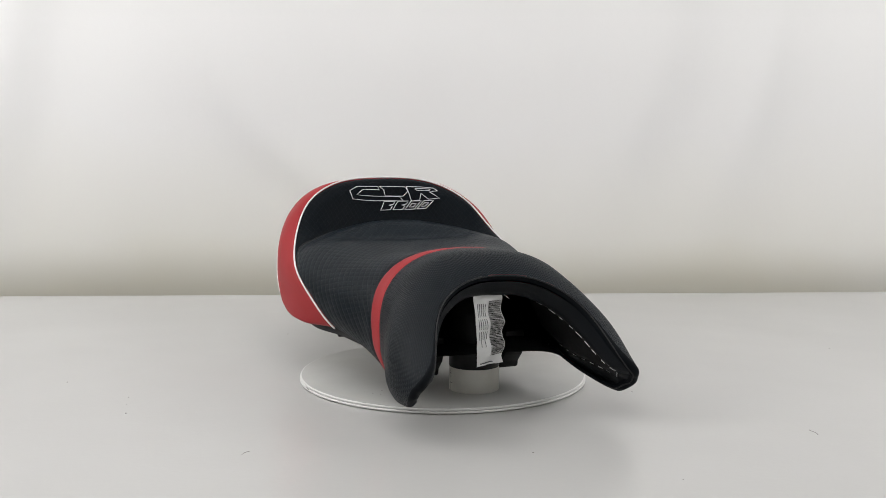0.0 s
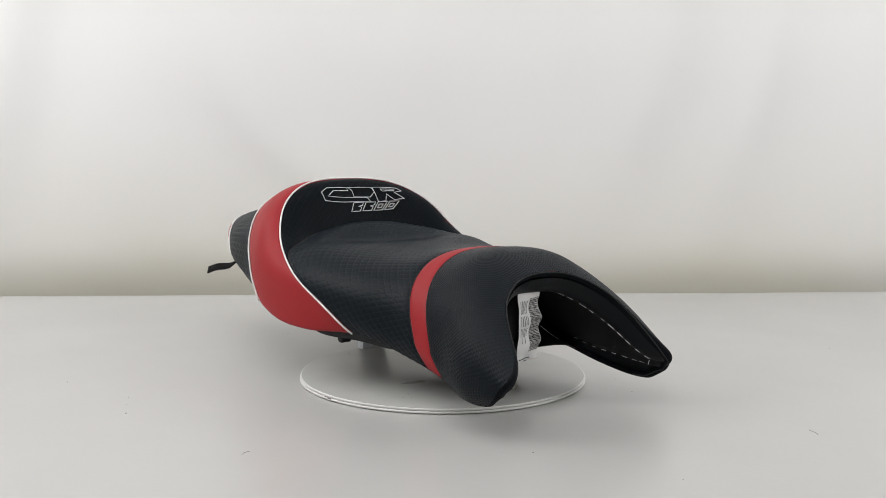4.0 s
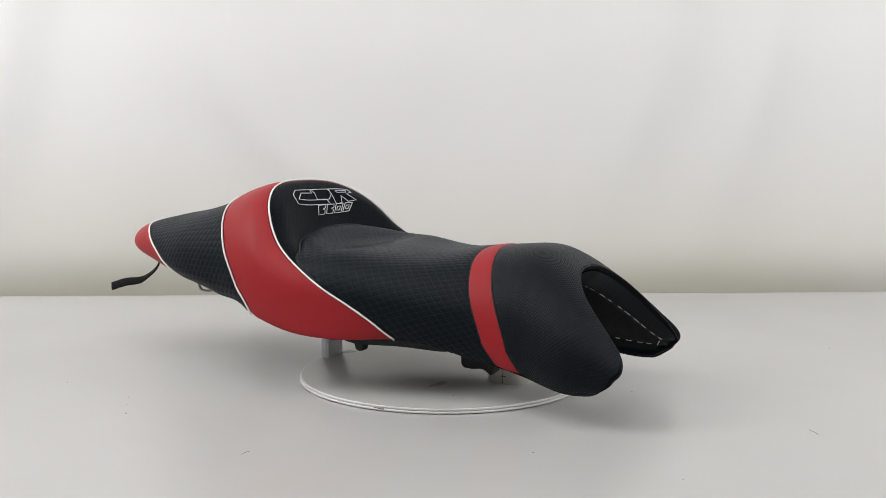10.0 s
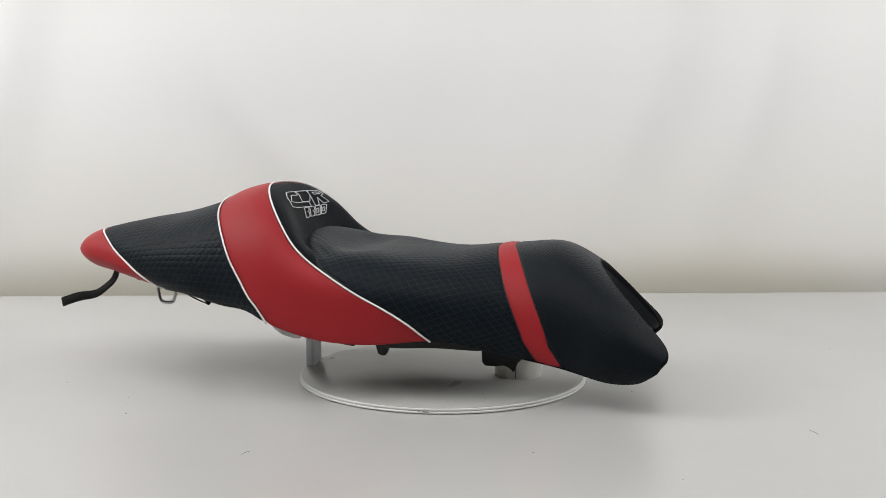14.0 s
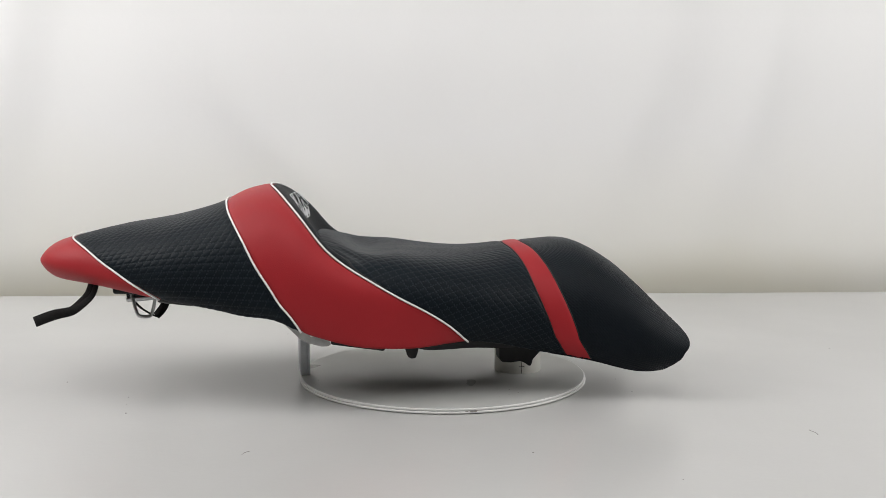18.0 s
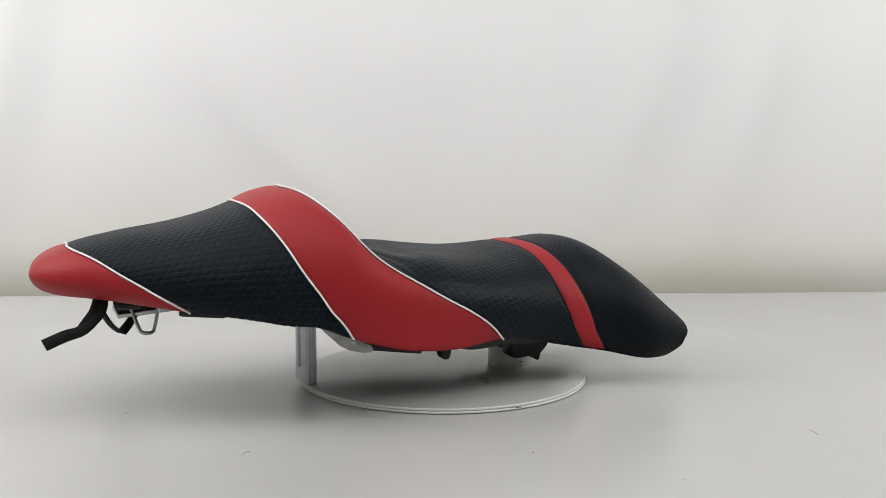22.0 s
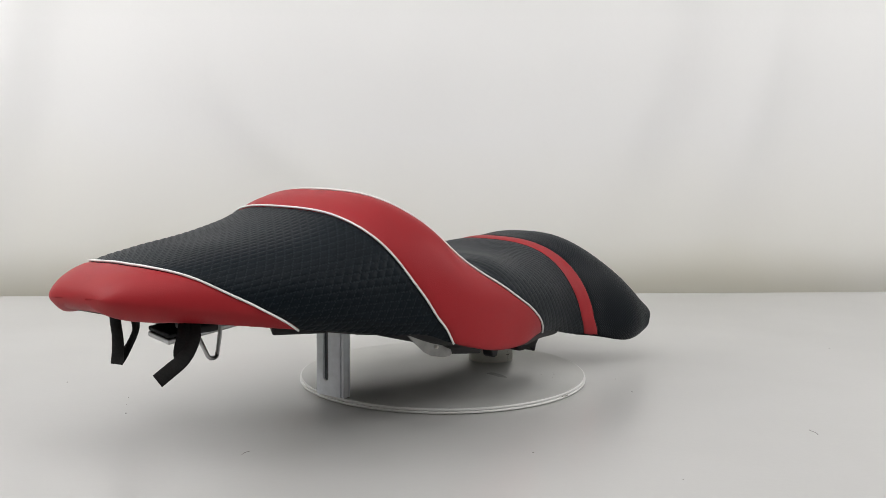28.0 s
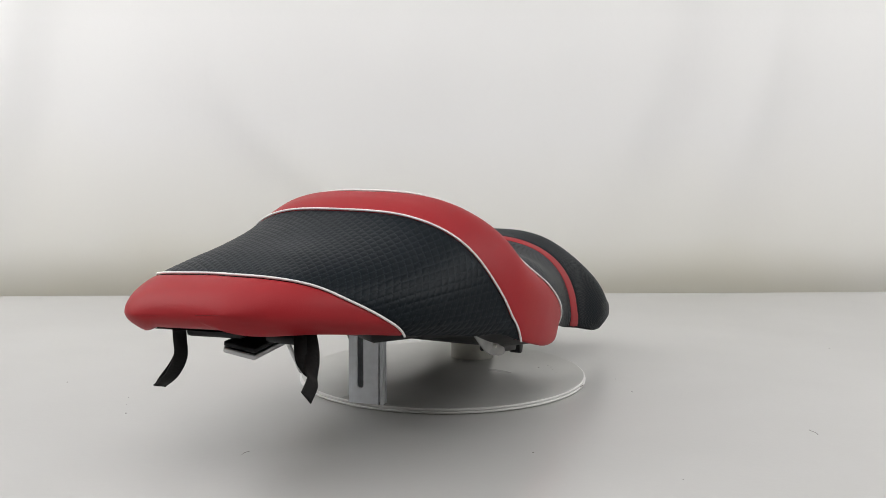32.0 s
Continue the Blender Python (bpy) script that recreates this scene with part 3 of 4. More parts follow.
def nose_front():
    """A narrow fold rolls round the front edge of the nose and the lower edges of its wings; behind it lies the inner face."""
    path, start, tip = [], 0.100, nose_rim(A_END)
    for k in range(30):
        path.append((-A_END, start + (tip - start) * k / 30))
    for k in range(241):
        a = -A_END * math.cos(k / 240 * math.pi)
        path.append((a, nose_rim(a)))
    for k in range(1, 31):
        path.append((A_END, tip - (tip - start) * k / 30))
    pts = [skin(a, y) for a, y in path]
    normals = [skin_normal(max(-0.95, min(0.95, a)), y) for a, y in path]
    n = len(path)
    for _ in range(6):
        normals = [normals[0]] + [(normals[k - 1] + normals[k] * 2 + normals[k + 1]).normalized() for k in range(1, n - 1)] + [normals[-1]]
    outs = [normals[k].cross((pts[min(n - 1, k + 2)] - pts[max(0, k - 2)]).normalized()).normalized() for k in range(n)]
    mid = n // 2
    if outs[mid].y < 0:
        outs[mid] = -outs[mid]
    for k in range(mid + 1, n):
        outs[k] = outs[k] if outs[k].dot(outs[k - 1]) > 0 else -outs[k]
    for k in range(mid - 1, -1, -1):
        outs[k] = outs[k] if outs[k].dot(outs[k + 1]) > 0 else -outs[k]
    for _ in range(4):
        outs = [outs[0]] + [(outs[k - 1] + outs[k] * 2 + outs[k + 1]).normalized() for k in range(1, n - 1)] + [outs[-1]]
    roll, rows, rim, seam, sewn = 12, [], [], [], []
    for k in range(n):
        p, m, e = pts[k], normals[k], outs[k]
        wing = min(1, max(0, (abs(path[k][0]) - 0.25) / 0.4))
        wing = wing * wing * (3 - 2 * wing)
        r = 0.0036 + 0.0012 * wing
        c = p - m * (r + 0.0002)
        rows.append([c + m * (r * math.cos(i / roll * math.pi)) + e * (0.0016 + 0.0022 * wing) * math.sin(i / roll * math.pi) for i in range(roll + 1)])
        sewn.append(1 + round(7 * wing))
    for _ in range(8):
        rows = [rows[0]] + [[(p + q * 2 + v) / 4 for p, q, v in zip(rows[k - 1], rows[k], rows[k + 1])] for k in range(1, n - 1)] + [rows[-1]]
    for k in range(n):
        rim += [SEAT @ p for p in rows[k]]
        seam.append(SEAT @ rows[k][sewn[k]])
    mesh_object("nose_rim", rim, grid_faces(n, roll + 1), RIM, seat, "smooth padded black vinyl nose rim")
    tube("rim_seam", smoothed(seam[26:-26], 10), 0.0007, SEAMLINE, seat, "black seam along the nose rim", 6)
    # the inner face: a smooth band up to the stitching, rough lining behind it
    na, nb, inner, near = 150, 44, [], []
    for i in range(na + 1):
        a = -A_END * math.cos(i / na * math.pi)
        y0 = nose_rim(a)
        for k in range(nb + 1):
            y = y0 + (0.045 - y0) * (k / nb) ** 1.6
            deep, edge = inner_depth(a, y)
            inner.append(SEAT @ (skin(a, y) + inward(a, y) * deep))
            near.append(edge)
    ob = mesh_object("nose_lining", inner, grid_faces(na + 1, nb + 1), BLACK, seat, "black vinyl and lining on the inside of the nose")
    ob.data.materials.append(LINING)
    ob.data.polygons.foreach_set("material_index", [0 if min(near[v] for v in f.vertices) < 0.0135 else 1 for f in ob.data.polygons])
    # the line of stitches, round the inside of both wings and over the arch
    line, low = [], 0.91
    for side, span in ((-1, range(41)), (0, range(201)), (1, range(40, -1, -1))):
        for k in span:
            if side:
                a = side * low
                y = 0.125 + (nose_rim(a) - 0.0115 - 0.125) * k / 40
            else:
                a = -low * math.cos(k / 200 * math.pi)
                y = nose_rim(a) - 0.0115 - 0.014 * max(0.0, 1 - abs(a) / 0.8)
            deep, edge = inner_depth(a, y)
            line.append(SEAT @ (skin(a, y) + inward(a, y) * (deep + 0.0006)))
    return line


STITCH = nose_front()


def stitches():
    """A dashed white thread along the fold of the nose and its wings."""
    run, start, bits = 0.0, None, []
    for p, q in zip(STITCH[:-1], STITCH[1:]):
        run += (q - p).length
        if run % 0.0120 < 0.0062:
            start = (start or [p]) + [q]
        elif start:
            bits.append(start)
            start = None
    for pts in bits:
        tube("stitch", pts, 0.0004, THREAD, seat, "white thread stitch", 5)


stitches()


def base_pan():
    """The black plastic pan that closes the seat from below."""
    ny, nx = 80, 24
    verts = []
    for j in range(ny + 1):
        y = TAIL_Y + 0.022 + (0.130 - TAIL_Y - 0.022) * j / ny
        e, f = skin(1.08, y), skin(-1.08, y)
        for i in range(nx + 1):
            b = i / nx
            q = f.lerp(e, b)
            belly = min(1, max(0, (y + 0.33) / 0.06)) * min(1, max(0, (-0.06 - y) / 0.05))
            q.z += -0.0004 + (0.010 - 0.018 * belly) * (1 - (2 * b - 1) ** 6) * min(1, max(0, (y - TAIL_Y - 0.04) / 0.06))
            verts.append(SEAT @ q)
    mesh_object("base_pan", verts, grid_faces(ny + 1, nx + 1), PLASTIC, seat, "black plastic base pan")
    # the vinyl turns in under the tail
    verts = []
    for j in range(31):
        y = TAIL_Y + 0.000001 + 0.052 * (j / 30) ** 2.5
        e, f = skin(1.1, y), skin(-1.1, y)
        for i in range(17):
            verts.append(SEAT @ (f.lerp(e, i / 16) + Vector((0, 0, 0.0005))))
    mesh_object("tail_underside", verts, grid_faces(31, 17), RED, seat, "red vinyl turned under the tail")
    # a lip of the pan shows below the vinyl under the rider's thighs
    for side in (-1, 1):
        verts = []
        for j in range(41):
            y0 = -0.040 if side > 0 else -0.085
            y = y0 + (0.065 - y0) * j / 40
            e = skin(side * 1.05, y)
            drop = 0.0085 * math.sin(math.pi * j / 40) ** 0.5
            for dx, dz in ((0, 0.004), (0, -drop), (-0.003, -drop), (-0.003, 0.004)):
                verts.append(SEAT @ (e + Vector((side * dx, 0, dz))))
        mesh_object("pan_lip", verts, grid_faces(41, 4, True), PLASTIC, seat)


base_pan()


# ---- the emblem in outline thread ----
# three stations (x, y) along the foot and the head of each row
EMBLEM_ROWS = ((((0.0509, -0.1537), (-0.0080, -0.1558), (-0.0667, -0.1500)), ((0.0464, -0.1639), (-0.0108, -0.1643), (-0.0664, -0.1605))),
               (((0.0117, -0.1506), (-0.0188, -0.1506), (-0.0480, -0.1478)), ((0.0060, -0.1555), (-0.0276, -0.1547), (-0.0584, -0.1502))))


def emblem():
    """Two rows of angular outlines in white thread on the backrest."""
    rows = EMBLEM_ROWS

    def place(row, u, v):
        q = ((2 * u - 1) * (u - 1), 4 * u * (1 - u), u * (2 * u - 1))
        (x0, y0), (x1, y1) = [[sum(k * p[c] for k, p in zip(q, line)) for c in (0, 1)] for line in rows[row]]
        x, y = x0 + (x1 - x0) * v, y0 + (y1 - y0) * v
        low, high = -0.5, 0.5
        for _ in range(24):
            a = (low + high) / 2
            if skin(a, y).x > x:
                high = a
            else:
                low = a
        return SEAT @ (skin(a, y) + skin_normal(a, y) * 0.0007)

    shapes = (
        (0, ((0.00, 0.55), (0.07, 1.0), (0.31, 1.0), (0.33, 0.70), (0.15, 0.70), (0.08, 0.28), (0.56, 0.28), (0.60, 0.0), (0.04, 0.0), (0.00, 0.55))),
        (0, ((0.33, 1.0), (0.62, 1.0), (0.66, 0.62), (0.60, 0.30), (0.40, 0.30), (0.38, 0.70), (0.33, 1.0))),
        (0, ((0.64, 1.0), (0.96, 1.0), (1.0, 0.68), (0.90, 0.48), (1.0, 0.0), (0.88, 0.0), (0.80, 0.40), (0.78, 0.0), (0.69, 0.0), (0.64, 1.0))),
        (0, ((0.74, 0.80), (0.92, 0.80), (0.90, 0.62), (0.76, 0.62), (0.74, 0.80))),
        *((1, tuple((k + 0.215 * u, v) for u, v in ((0.05, 1.0), (1.0, 1.0), (1.0, 0.66), (0.62, 0.56), (0.97, 0.46), (0.95, 0.0), (0.0, 0.0), (0.05, 1.0)))) for k in (0.0, 0.262)),
        *((1, tuple((k + 0.215 * u, v) for u, v in ((0.05, 1.0), (1.0, 1.0), (0.95, 0.0), (0.0, 0.0), (0.05, 1.0)))) for k in (0.524, 0.785)),
        *((1, ((k + 0.06, 0.72), (k + 0.15, 0.72), (k + 0.145, 0.30), (k + 0.055, 0.30), (k + 0.06, 0.72))) for k in (0.524, 0.785)),
    )
    for row, loop in shapes:
        pts = []
        for (u0, v0), (u1, v1) in zip(loop[:-1], loop[1:]):
            n = max(2, int(abs(u1 - u0) * 24))
            pts += [place(row, u0 + (u1 - u0) * k / n, v0 + (v1 - v0) * k / n) for k in range(n)]
        pts.append(pts[0])
        tube("emblem_outline", pts, 0.0005, THREAD, seat, "white outline embroidery", 5)


emblem()


# ---- fittings under the seat ----
def ribbon(name, points, across, width, thick, parent, label):
    """A flat strap along points; across: the way its width lies at each point."""
    path, n = [Vector(p) for p in points], 8
    fine, wide = [], []
    for k in range(len(path) - 1):
        p0, p1, p2, p3 = path[max(0, k - 1)], path[k], path[k + 1], path[min(len(path) - 1, k + 2)]
        for j in range(n):
            u = j / n
            fine.append(0.5 * ((2 * p1) + (p2 - p0) * u + (2 * p0 - 5 * p1 + 4 * p2 - p3) * u * u + (3 * p1 - p0 - 3 * p2 + p3) * u ** 3))
            wide.append(Vector(across[k]).lerp(Vector(across[k + 1]), u).normalized())
    fine.append(path[-1])
    wide.append(Vector(across[-1]).normalized())
    verts = []
    for i, p in enumerate(fine):
        t = (fine[min(i + 1, len(fine) - 1)] - fine[max(i - 1, 0)]).normalized()
        w = (wide[i] - t * wide[i].dot(t)).normalized()
        h = t.cross(w)
        for x, z in ((-0.5, -0.5), (-0.46, 0.5), (0.46, 0.5), (0.5, -0.5)):
            verts.append(p + w * width * x + h * thick * z)
    faces = grid_faces(len(fine), 4, True) + [(3, 2, 1, 0), tuple(len(verts) - 4 + k for k in range(4))]
    return mesh_object(name, verts, faces, WEBBING, parent, label)


ribbon("strap", [(0.042, -0.360, 0.116), (0.047, -0.363, 0.101), (0.0520, -0.371, 0.092), (0.0575, -0.382, 0.0855), (0.0669, -0.3962, 0.0835), (0.0720, -0.4133, 0.0776)],
       [(0.75, 0.65, 0), (0.75, 0.65, 0), (0.75, 0.6, -0.2), (0.6, 0.5, -0.6), (0.5, 0.35, -0.8), (0.45, 0.32, -0.83)], 0.0112, 0.0013, seat, "black webbing strap with a loose end")
ribbon("strap", [(0.038, -0.364, 0.116), (0.041, -0.369, 0.101), (0.047, -0.376, 0.092), (0.0575, -0.383, 0.0840)],
       [(0.75, 0.65, 0), (0.75, 0.65, 0), (0.75, 0.6, -0.2), (0.6, 0.5, -0.6)], 0.0100, 0.0013, seat, "black webbing strap")
ribbon("strap", [(-0.083, -0.352, 0.116), (-0.081, -0.354, 0.098), (-0.083, -0.351, 0.080), (-0.100, -0.341, 0.061), (-0.1235, -0.3280, 0.0465)],
       [(0.9, 0.42, 0), (0.9, 0.42, 0), (0.9, 0.42, 0), (0.88, 0.42, 0.05), (0.88, 0.42, 0.1)], 0.0112, 0.0013, seat, "black webbing strap sewn into a loop")
ribbon("strap", [(-0.090, -0.340, 0.114), (-0.106, -0.321, 0.096), (-0.114, -0.3125, 0.079), (-0.121, -0.3175, 0.060), (-0.1225, -0.3275, 0.0475)],
       [(-0.3, 0.93, 0.2), (-0.3, 0.93, 0.2), (-0.3, 0.93, 0.2), (-0.1, 0.95, 0.15), (0.3, 0.9, 0.1)], 0.0100, 0.0013, seat, "black webbing strap")

latch = part("latch_plate", box_bm((0.0296, 0.105, 0.0052), (0, 0, 0), 0.0014), STEEL, seat, "zinc-plated latch plate")
latch.data.transform(pose(-0.0341, -0.291, 0.0890, 4, 9, 3))
foam = part("foam_pad", box_bm((0.0290, 0.062, 0.004), (0, 0, 0), 0.001), LINING, latch, "black foam pad")
foam.data.transform(pose(-0.0330, -0.3120, 0.0925, 4, 9, 3))


def hook_rod():
    pts = [Vector(p) for p in ((0.004, -0.336, 0.108), (0.0065, -0.3334, 0.0979), (0.0140, -0.3264, 0.0738), (0.0138, -0.3240, 0.0712), (0.0120, -0.3180, 0.0698),
                               (0.0090, -0.3135, 0.0700), (0.0080, -0.3115, 0.0725), (0.0072, -0.3071, 0.0924), (0.0072, -0.3060, 0.108))]
    fine = []
    for p, q in zip(pts[:-1], pts[1:]):
        fine += [p.lerp(q, k / 4) for k in range(4)]
    fine.append(pts[-1])
    for _ in range(4):
        fine = [fine[0]] + [(fine[k - 1] + fine[k] * 2 + fine[k + 1]) / 4 for k in range(1, len(fine) - 1)] + [fine[-1]]
    tube("hook_rod", fine, 0.0018, STEEL, seat, "bent steel hook rod", 10, up=(1, 0.1, 0))


hook_rod()


def fin():
    """The grey metal mounting tab; an added white dot stands in for its round hole."""
    outline = [(-0.190, 0.096), (-0.178, 0.0835), (-0.168, 0.0730), (-0.157, 0.0625), (-0.149, 0.0580), (-0.136, 0.0550), (-0.129, 0.0553), (-0.1265, 0.0575), (-0.128, 0.0615), (-0.136, 0.0655), (-0.143, 0.0720), (-0.147, 0.0900)]
    bm = plate_bm(outline, 0.0022, Matrix.Identity(4), 0.0005)
    ob = part("mounting_tab", bm, BRACKET, seat, "grey metal mounting tab")
    m = Matrix(((0.25, 0.0, 1, 0.147), (1, 0, 0, 0), (0, 1, 0, 0), (0, 0, 0, 1)))
    ob.data.transform(m)
    hole_dot = part("tab_hole_dot", lathe_bm([(0.0016, 0), (0.0016, 0.0026), (0.0010, 0.0030)], 16), TUBE, ob, "white dot standing in for the tab's hole with pale ground behind")
    hole_dot.data.transform(pose(0.1125, -0.145, 0.0660, 0, 90, 0))


fin()


def peg(x, y, z, side):
    """A tapered black locating peg."""
    outline = [(-0.009, 0.024), (-0.0075, 0.012), (-0.0045, 0.002), (-0.001, 0.0), (0.0035, 0.0005), (0.0055, 0.006), (0.007, 0.014), (0.012, 0.024)]
    ob = part("locating_peg", plate_bm(outline, 0.012, Matrix.Identity(4), 0.0012), PLASTIC, seat, "black plastic locating peg")
    ob.data.transform(Matrix(((0, 0, -side, x), (1, 0, 0, y), (0, 1, 0, z), (0, 0, 0, 1))))


peg(0.107, -0.0455, 0.0385, 1)
peg(-0.088, -0.055, 0.0385, -1)


def boss(side):
    outline = [(0.050, 0.060), (0.0515, 0.0265), (0.0545, 0.0228), (0.0630, 0.0222), (0.0740, 0.0235), (0.0790, 0.0215), (0.0840, 0.0175), (0.0862, 0.0190), (0.0875, 0.0250), (0.0960, 0.0340), (0.0985, 0.0400), (0.100, 0.060)]
    ob = part("catch_block", plate_bm(outline, 0.022, Matrix.Identity(4), 0.0015), PLASTIC, seat, "black plastic catch block")
    base = (0.066 if side > 0 else -0.050)
    ob.data.transform(Matrix(((0, 0, -side, base), (1, 0, 0, 0 if side > 0 else -0.004), (0, 1, 0, 0), (0, 0, 0, 1))))


boss(1)
boss(-1)
part("socket", lathe_bm([(0.020, 0.0), (0.0252, 0.0), (0.0260, 0.002), (0.0270, 0.055), (0.0270, 0.078)], 40, (0.003, 0.0845, 0.0235)), PLASTIC, seat, "round black plastic socket over the tube")
for x, y, z, sx, sy, sz, turn in ((0.066, -0.271, 0.0985, 0.030, 0.046, 0.011, -36), (-0.046, -0.275, 0.0965, 0.030, 0.046, 0.014, 30), (0.100, -0.112, 0.0690, 0.026, 0.050, 0.011, -8),
                                  (-0.020, -0.215, 0.092, 0.070, 0.030, 0.014, 0), (-0.055, -0.335, 0.1010, 0.05, 0.022, 0.008, 8), (0.012, -0.335, 0.1010, 0.036, 0.022, 0.008, -6)):
    part("rubber_pad", box_bm((sx, sy, sz), (x, y, z), 0.0025, turn), PLASTIC, seat, "black rubber pad")


pad = part("rubber_pad", box_bm((0.020, 0.054, 0.014), (0, 0, 0), 0.002), PLASTIC, seat, "black rubber pad")
pad.data.transform(pose(0.101, -0.099, 0.0585, -8.5, 0, 0))

# ---- the barcode label hanging in the nose ----
def label_point(u, v, lift=0.0):
    """u across, v down the crumpled tag."""
    tl, tr, bl, br = Vector((0.0412, 0.1520, 0.1075)), Vector((0.0100, 0.1490, 0.1071)), Vector((0.0300, 0.1385, 0.0415)), Vector((0.0040, 0.1430, 0.0455))
    p = tl.lerp(tr, u).lerp(bl.lerp(br, u), v)
    p.z += 0.004 - 0.007 * v
    n = (tr - tl).cross(bl - tl).normalized()
    if n.y < 0:
        n = -n
    wave = 0.0016 * math.sin(v * 17 + u * 2) * u + 0.0012 * noise.noise((u * 3, v * 6, 2)) + 0.003 * math.sin(v * 3)
    side = (tr - tl).normalized() * (0.0012 * math.sin(v * 19) * u)
    return p + n * (wave + lift + 0.005) + side


def barcode_label():
    def strip(name, u0, u1, v0, v1, nu, nv, material, parent, lift, label=""):
        verts = [label_point(u0 + (u1 - u0) * i / nu, v0 + (v1 - v0) * j / nv, lift) for i in range(nu + 1) for j in range(nv + 1)]
        return mesh_object(name, verts, grid_faces(nu + 1, nv + 1), material, parent, label)
    tag = strip("tag", 0, 1, 0, 1, 14, 60, PAPER, seat, 0.0, "crumpled white paper tag with a barcode")
    rng = random.Random(4)
    v = 0.09
    while v < 0.86:
        h = rng.choice((0.004, 0.006, 0.009, 0.012))
        strip("bar", 0.50, 0.97, v, v + h, 6, 1, INK, tag, 0.0004)
        v += h + rng.choice((0.005, 0.007, 0.010))
    for k in range(5):
        u = 0.10 + 0.07 * k
        for v0, v1 in ((0.12, 0.30), (0.33, 0.47), (0.50, 0.62 + 0.1 * (k % 2))):
            strip("text_bar", u, u + 0.022, v0, v1, 1, 10, SLOT, tag, 0.0004)
    strip("text_bar", 0.12, 0.62, 0.955, 0.972, 8, 1, SLOT, tag, 0.0004)


barcode_label()

# ---- supports ----
TC = (0.003, 0.0845)
tube_support = tagged(new("support_tube"), "short white plastic tube with pencil marks holding the seat front", "support tube")
part("pipe", lathe_bm([(0.0254, 0.0002), (0.0258, 0.0006), (0.0258, 0.028), (0.0254, 0.0285), (0.0228, 0.0285), (0.0226, 0.001)], 64, (*TC, 0)), TUBE, tube_support)
for z0, z1, half in ((0.001, 0.024, 0.0003), (0.0085, 0.0091, 0.0032), (0.0185, 0.0190, 0.0022)):
    mid = -2
    verts = []
    for k in range(9):
        ang = radians(mid) + (k / 4 - 1) * half / 0.0258
        for z in (z0, z1):
            verts.append((TC[0] + 0.02605 * math.cos(ang), TC[1] + 0.02605 * math.sin(ang), z))
    mesh_object("pencil_mark", verts, grid_faces(9, 2), INK, tube_support, "pencilled mark")

support_post = tagged(new("support_post"), "slotted pale metal post standing at the turntable's edge", "support post")
PM = pose(-0.0147, -0.1547, 0.0002, 0, 0, 4.2)


def slotted_plate(w, h, thick, sx, sw, z0, m, label):
    """An upright plate with a rounded slot open towards the top."""
    arc = [(sx + sw / 2 * math.cos(math.pi + math.pi * k / 8), z0 + sw / 2 + sw / 2 * math.sin(math.pi + math.pi * k / 8)) for k in range(9)]
    outline = [(-w / 2, 0), (w / 2, 0), (w / 2, h), (sx + sw / 2, h)] + arc[::-1] + [(sx - sw / 2, h), (-w / 2, h)]
    ob = part("plate", plate_bm(outline, thick, Matrix.Identity(4), 0.0003), ALU, support_post, label, smooth=False)
    ob.data.transform(m @ Matrix(((1, 0, 0, 0), (0, 0, -1, 0), (0, 1, 0, 0), (0, 0, 0, 1))))


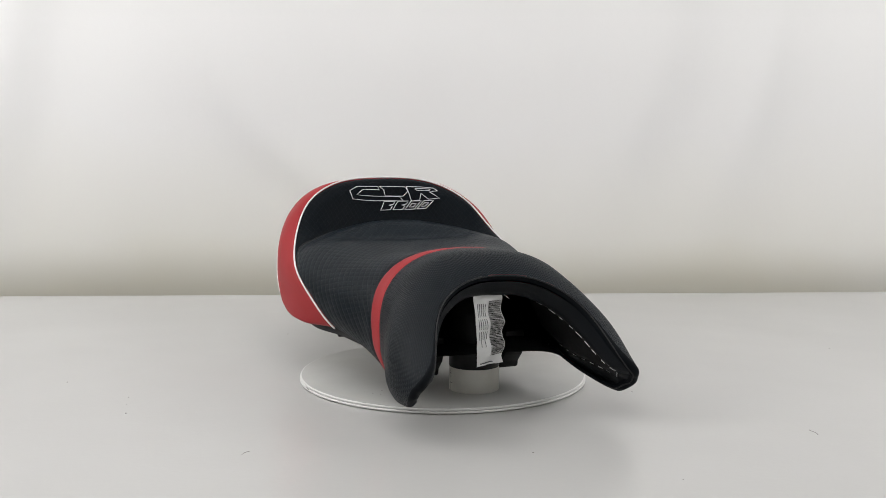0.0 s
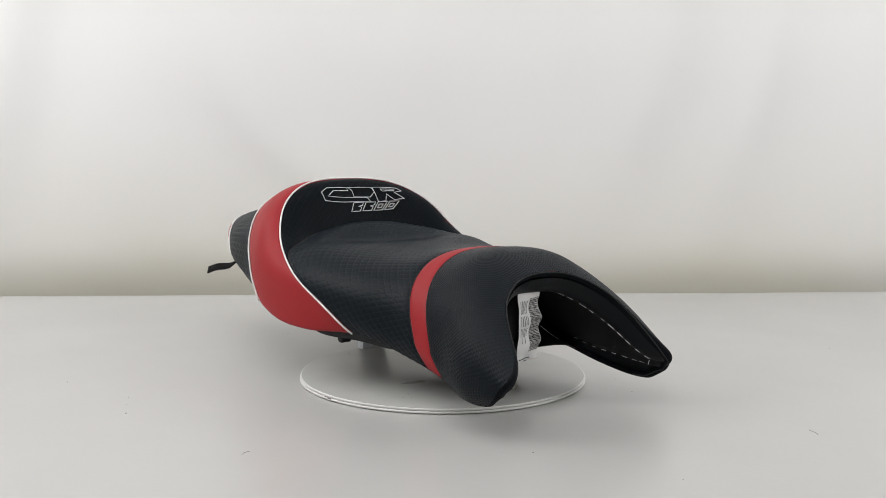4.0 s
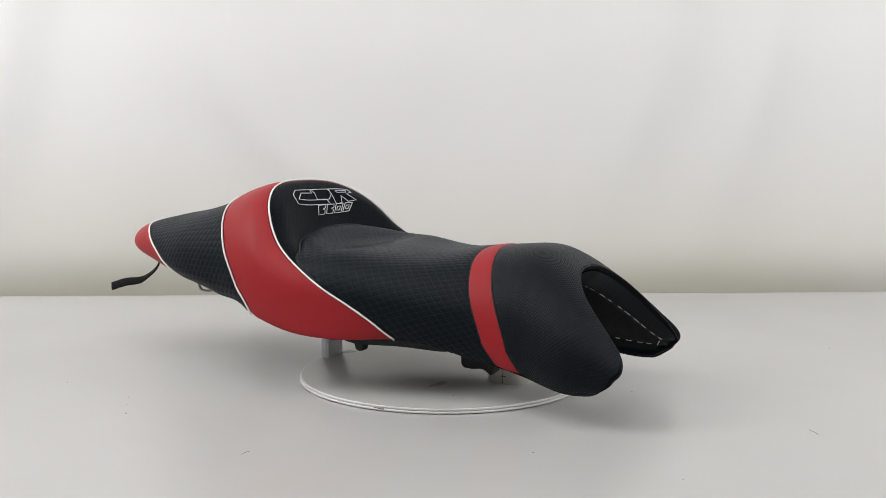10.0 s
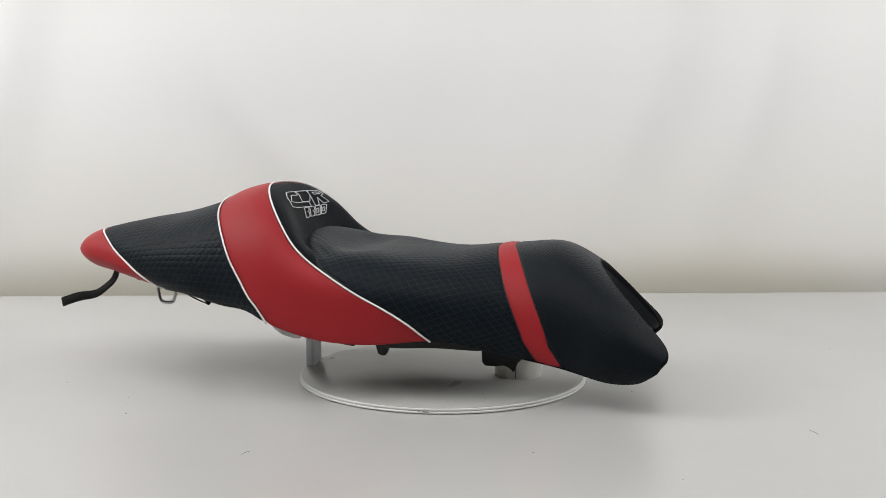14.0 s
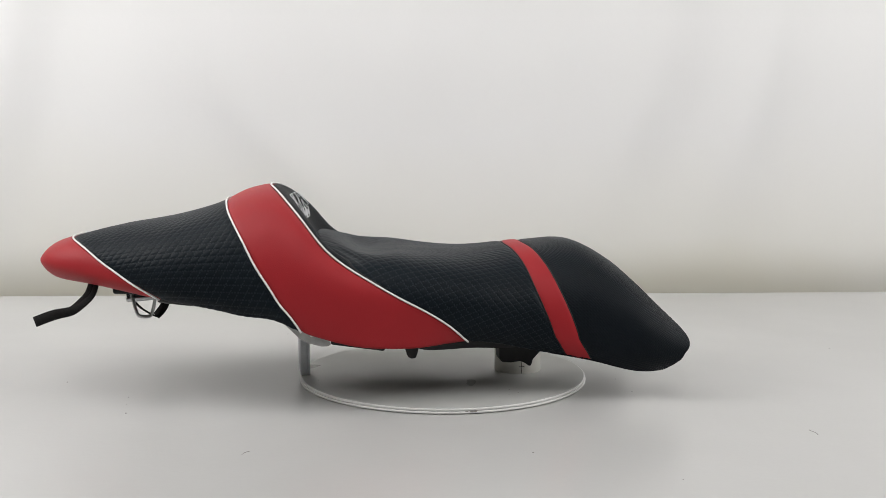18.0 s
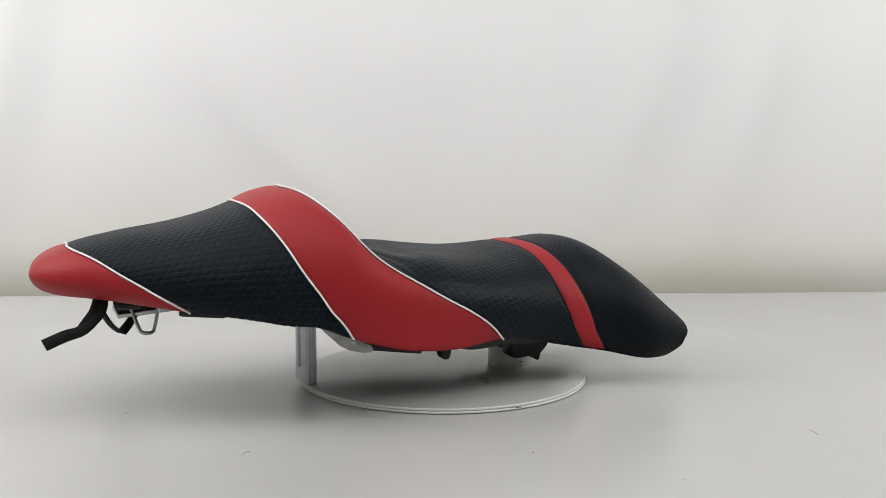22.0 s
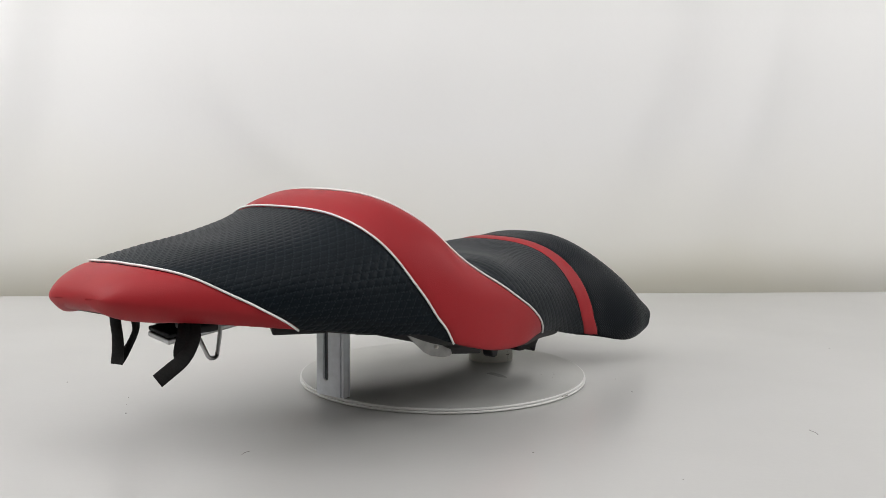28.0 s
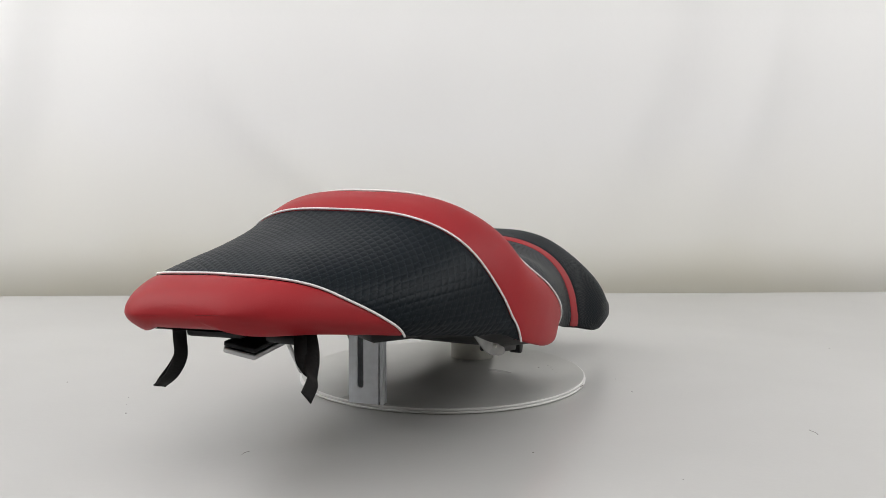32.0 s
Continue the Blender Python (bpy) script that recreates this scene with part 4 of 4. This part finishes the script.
slotted_plate(0.0310, 0.088, 0.0026, -0.0035, 0.0066, 0.0150, PM @ pose(-0.0024, -0.0010, 0), "slotted metal plate")
back = part("plate", box_bm((0.0357, 0.0024, 0.088), (0, 0.0052, 0.044), 0.0003), ALU, support_post, "metal plate", smooth=False)
back.data.transform(PM)
# strip added behind the slot; its dark colour paints the shade in there
inner = part("slot_shade_strip", box_bm((0.0130, 0.0012, 0.086), (-0.0059, 0.0024, 0.0432), 0.0002), SLOT_SHADE, support_post, "dark grey strip painting the shade inside the slot", smooth=False)
inner.data.transform(PM)
edge = part("plate_edge", box_bm((0.0030, 0.0068, 0.088), (0.0163, 0.0000, 0.044), 0.0004), ALU, support_post, "metal plate edge", smooth=False)
edge.data.transform(PM)

# ---- dust and threads on the sheet ----
rng = random.Random(11)
for x, y, size in ((-0.302, -0.161, 0.0011), (-0.404, -0.041, 0.0012), (0.190, -0.018, 0.0010), (0.076, -0.275, 0.0009), (0.1973, -0.0737, 0.0011), (0.4904, 0.1468, 0.0010), (-0.318, -0.104, 0.0008), (-0.209, 0.228, 0.0010), (0.186, -0.339, 0.0008), (-0.311, -0.131, 0.0007)):
    bm = bmesh.new()
    bmesh.ops.create_icosphere(bm, subdivisions=1, radius=size * 0.7)
    for v in bm.verts:
        v.co *= 0.6 + 0.8 * rng.random()
        v.co.z *= 0.4
    bmesh.ops.translate(bm, vec=(x, y, TABLE_Z + 0.0014), verts=bm.verts)
    tagged(part("lint_speck", bm, GRIT), "tiny dark lint speck on the white sheet", "lint", "lint on the sheet")
for x, y, turn, length in ((-0.1637, -0.2793, 62, 0.0102), (0.3332, -0.216, -81, 0.0145)):
    d = Vector((math.cos(radians(turn)), math.sin(radians(turn)), 0)) * length / 2
    side = Vector((-d.y, d.x, 0)) * 0.18
    at = Vector((x, y, TABLE_Z + 0.0016))
    tagged(tube("loose_thread", [at - d, at - d * 0.3 + side, at + d * 0.4 + side, at + d], 0.0002, SMUDGE, sides=5), "short loose dark thread on the white sheet", "thread", "loose threads")


def motions():
    """The turntable carries its supports and the seat round."""
    turns = ((0, -155.38), (2, -147.257), (4, -139.207), (6, -131.208), (9, -119.158), (12, -106.954), (15, -94.711), (18, -82.059),
             (21, -69.333), (24, -56.94), (27, -44.217), (30, -31.384), (32, -22.844))
    times, angles = [a for a, b in turns], [b for a, b in turns]
    rows = [(t, pose(0, 0, 0, 0, 0, hermite(times, angles, t))) for t in range(33)]
    for thing in (turntable, tube_support, support_post, seat):
        walk(thing, rows)


motions()
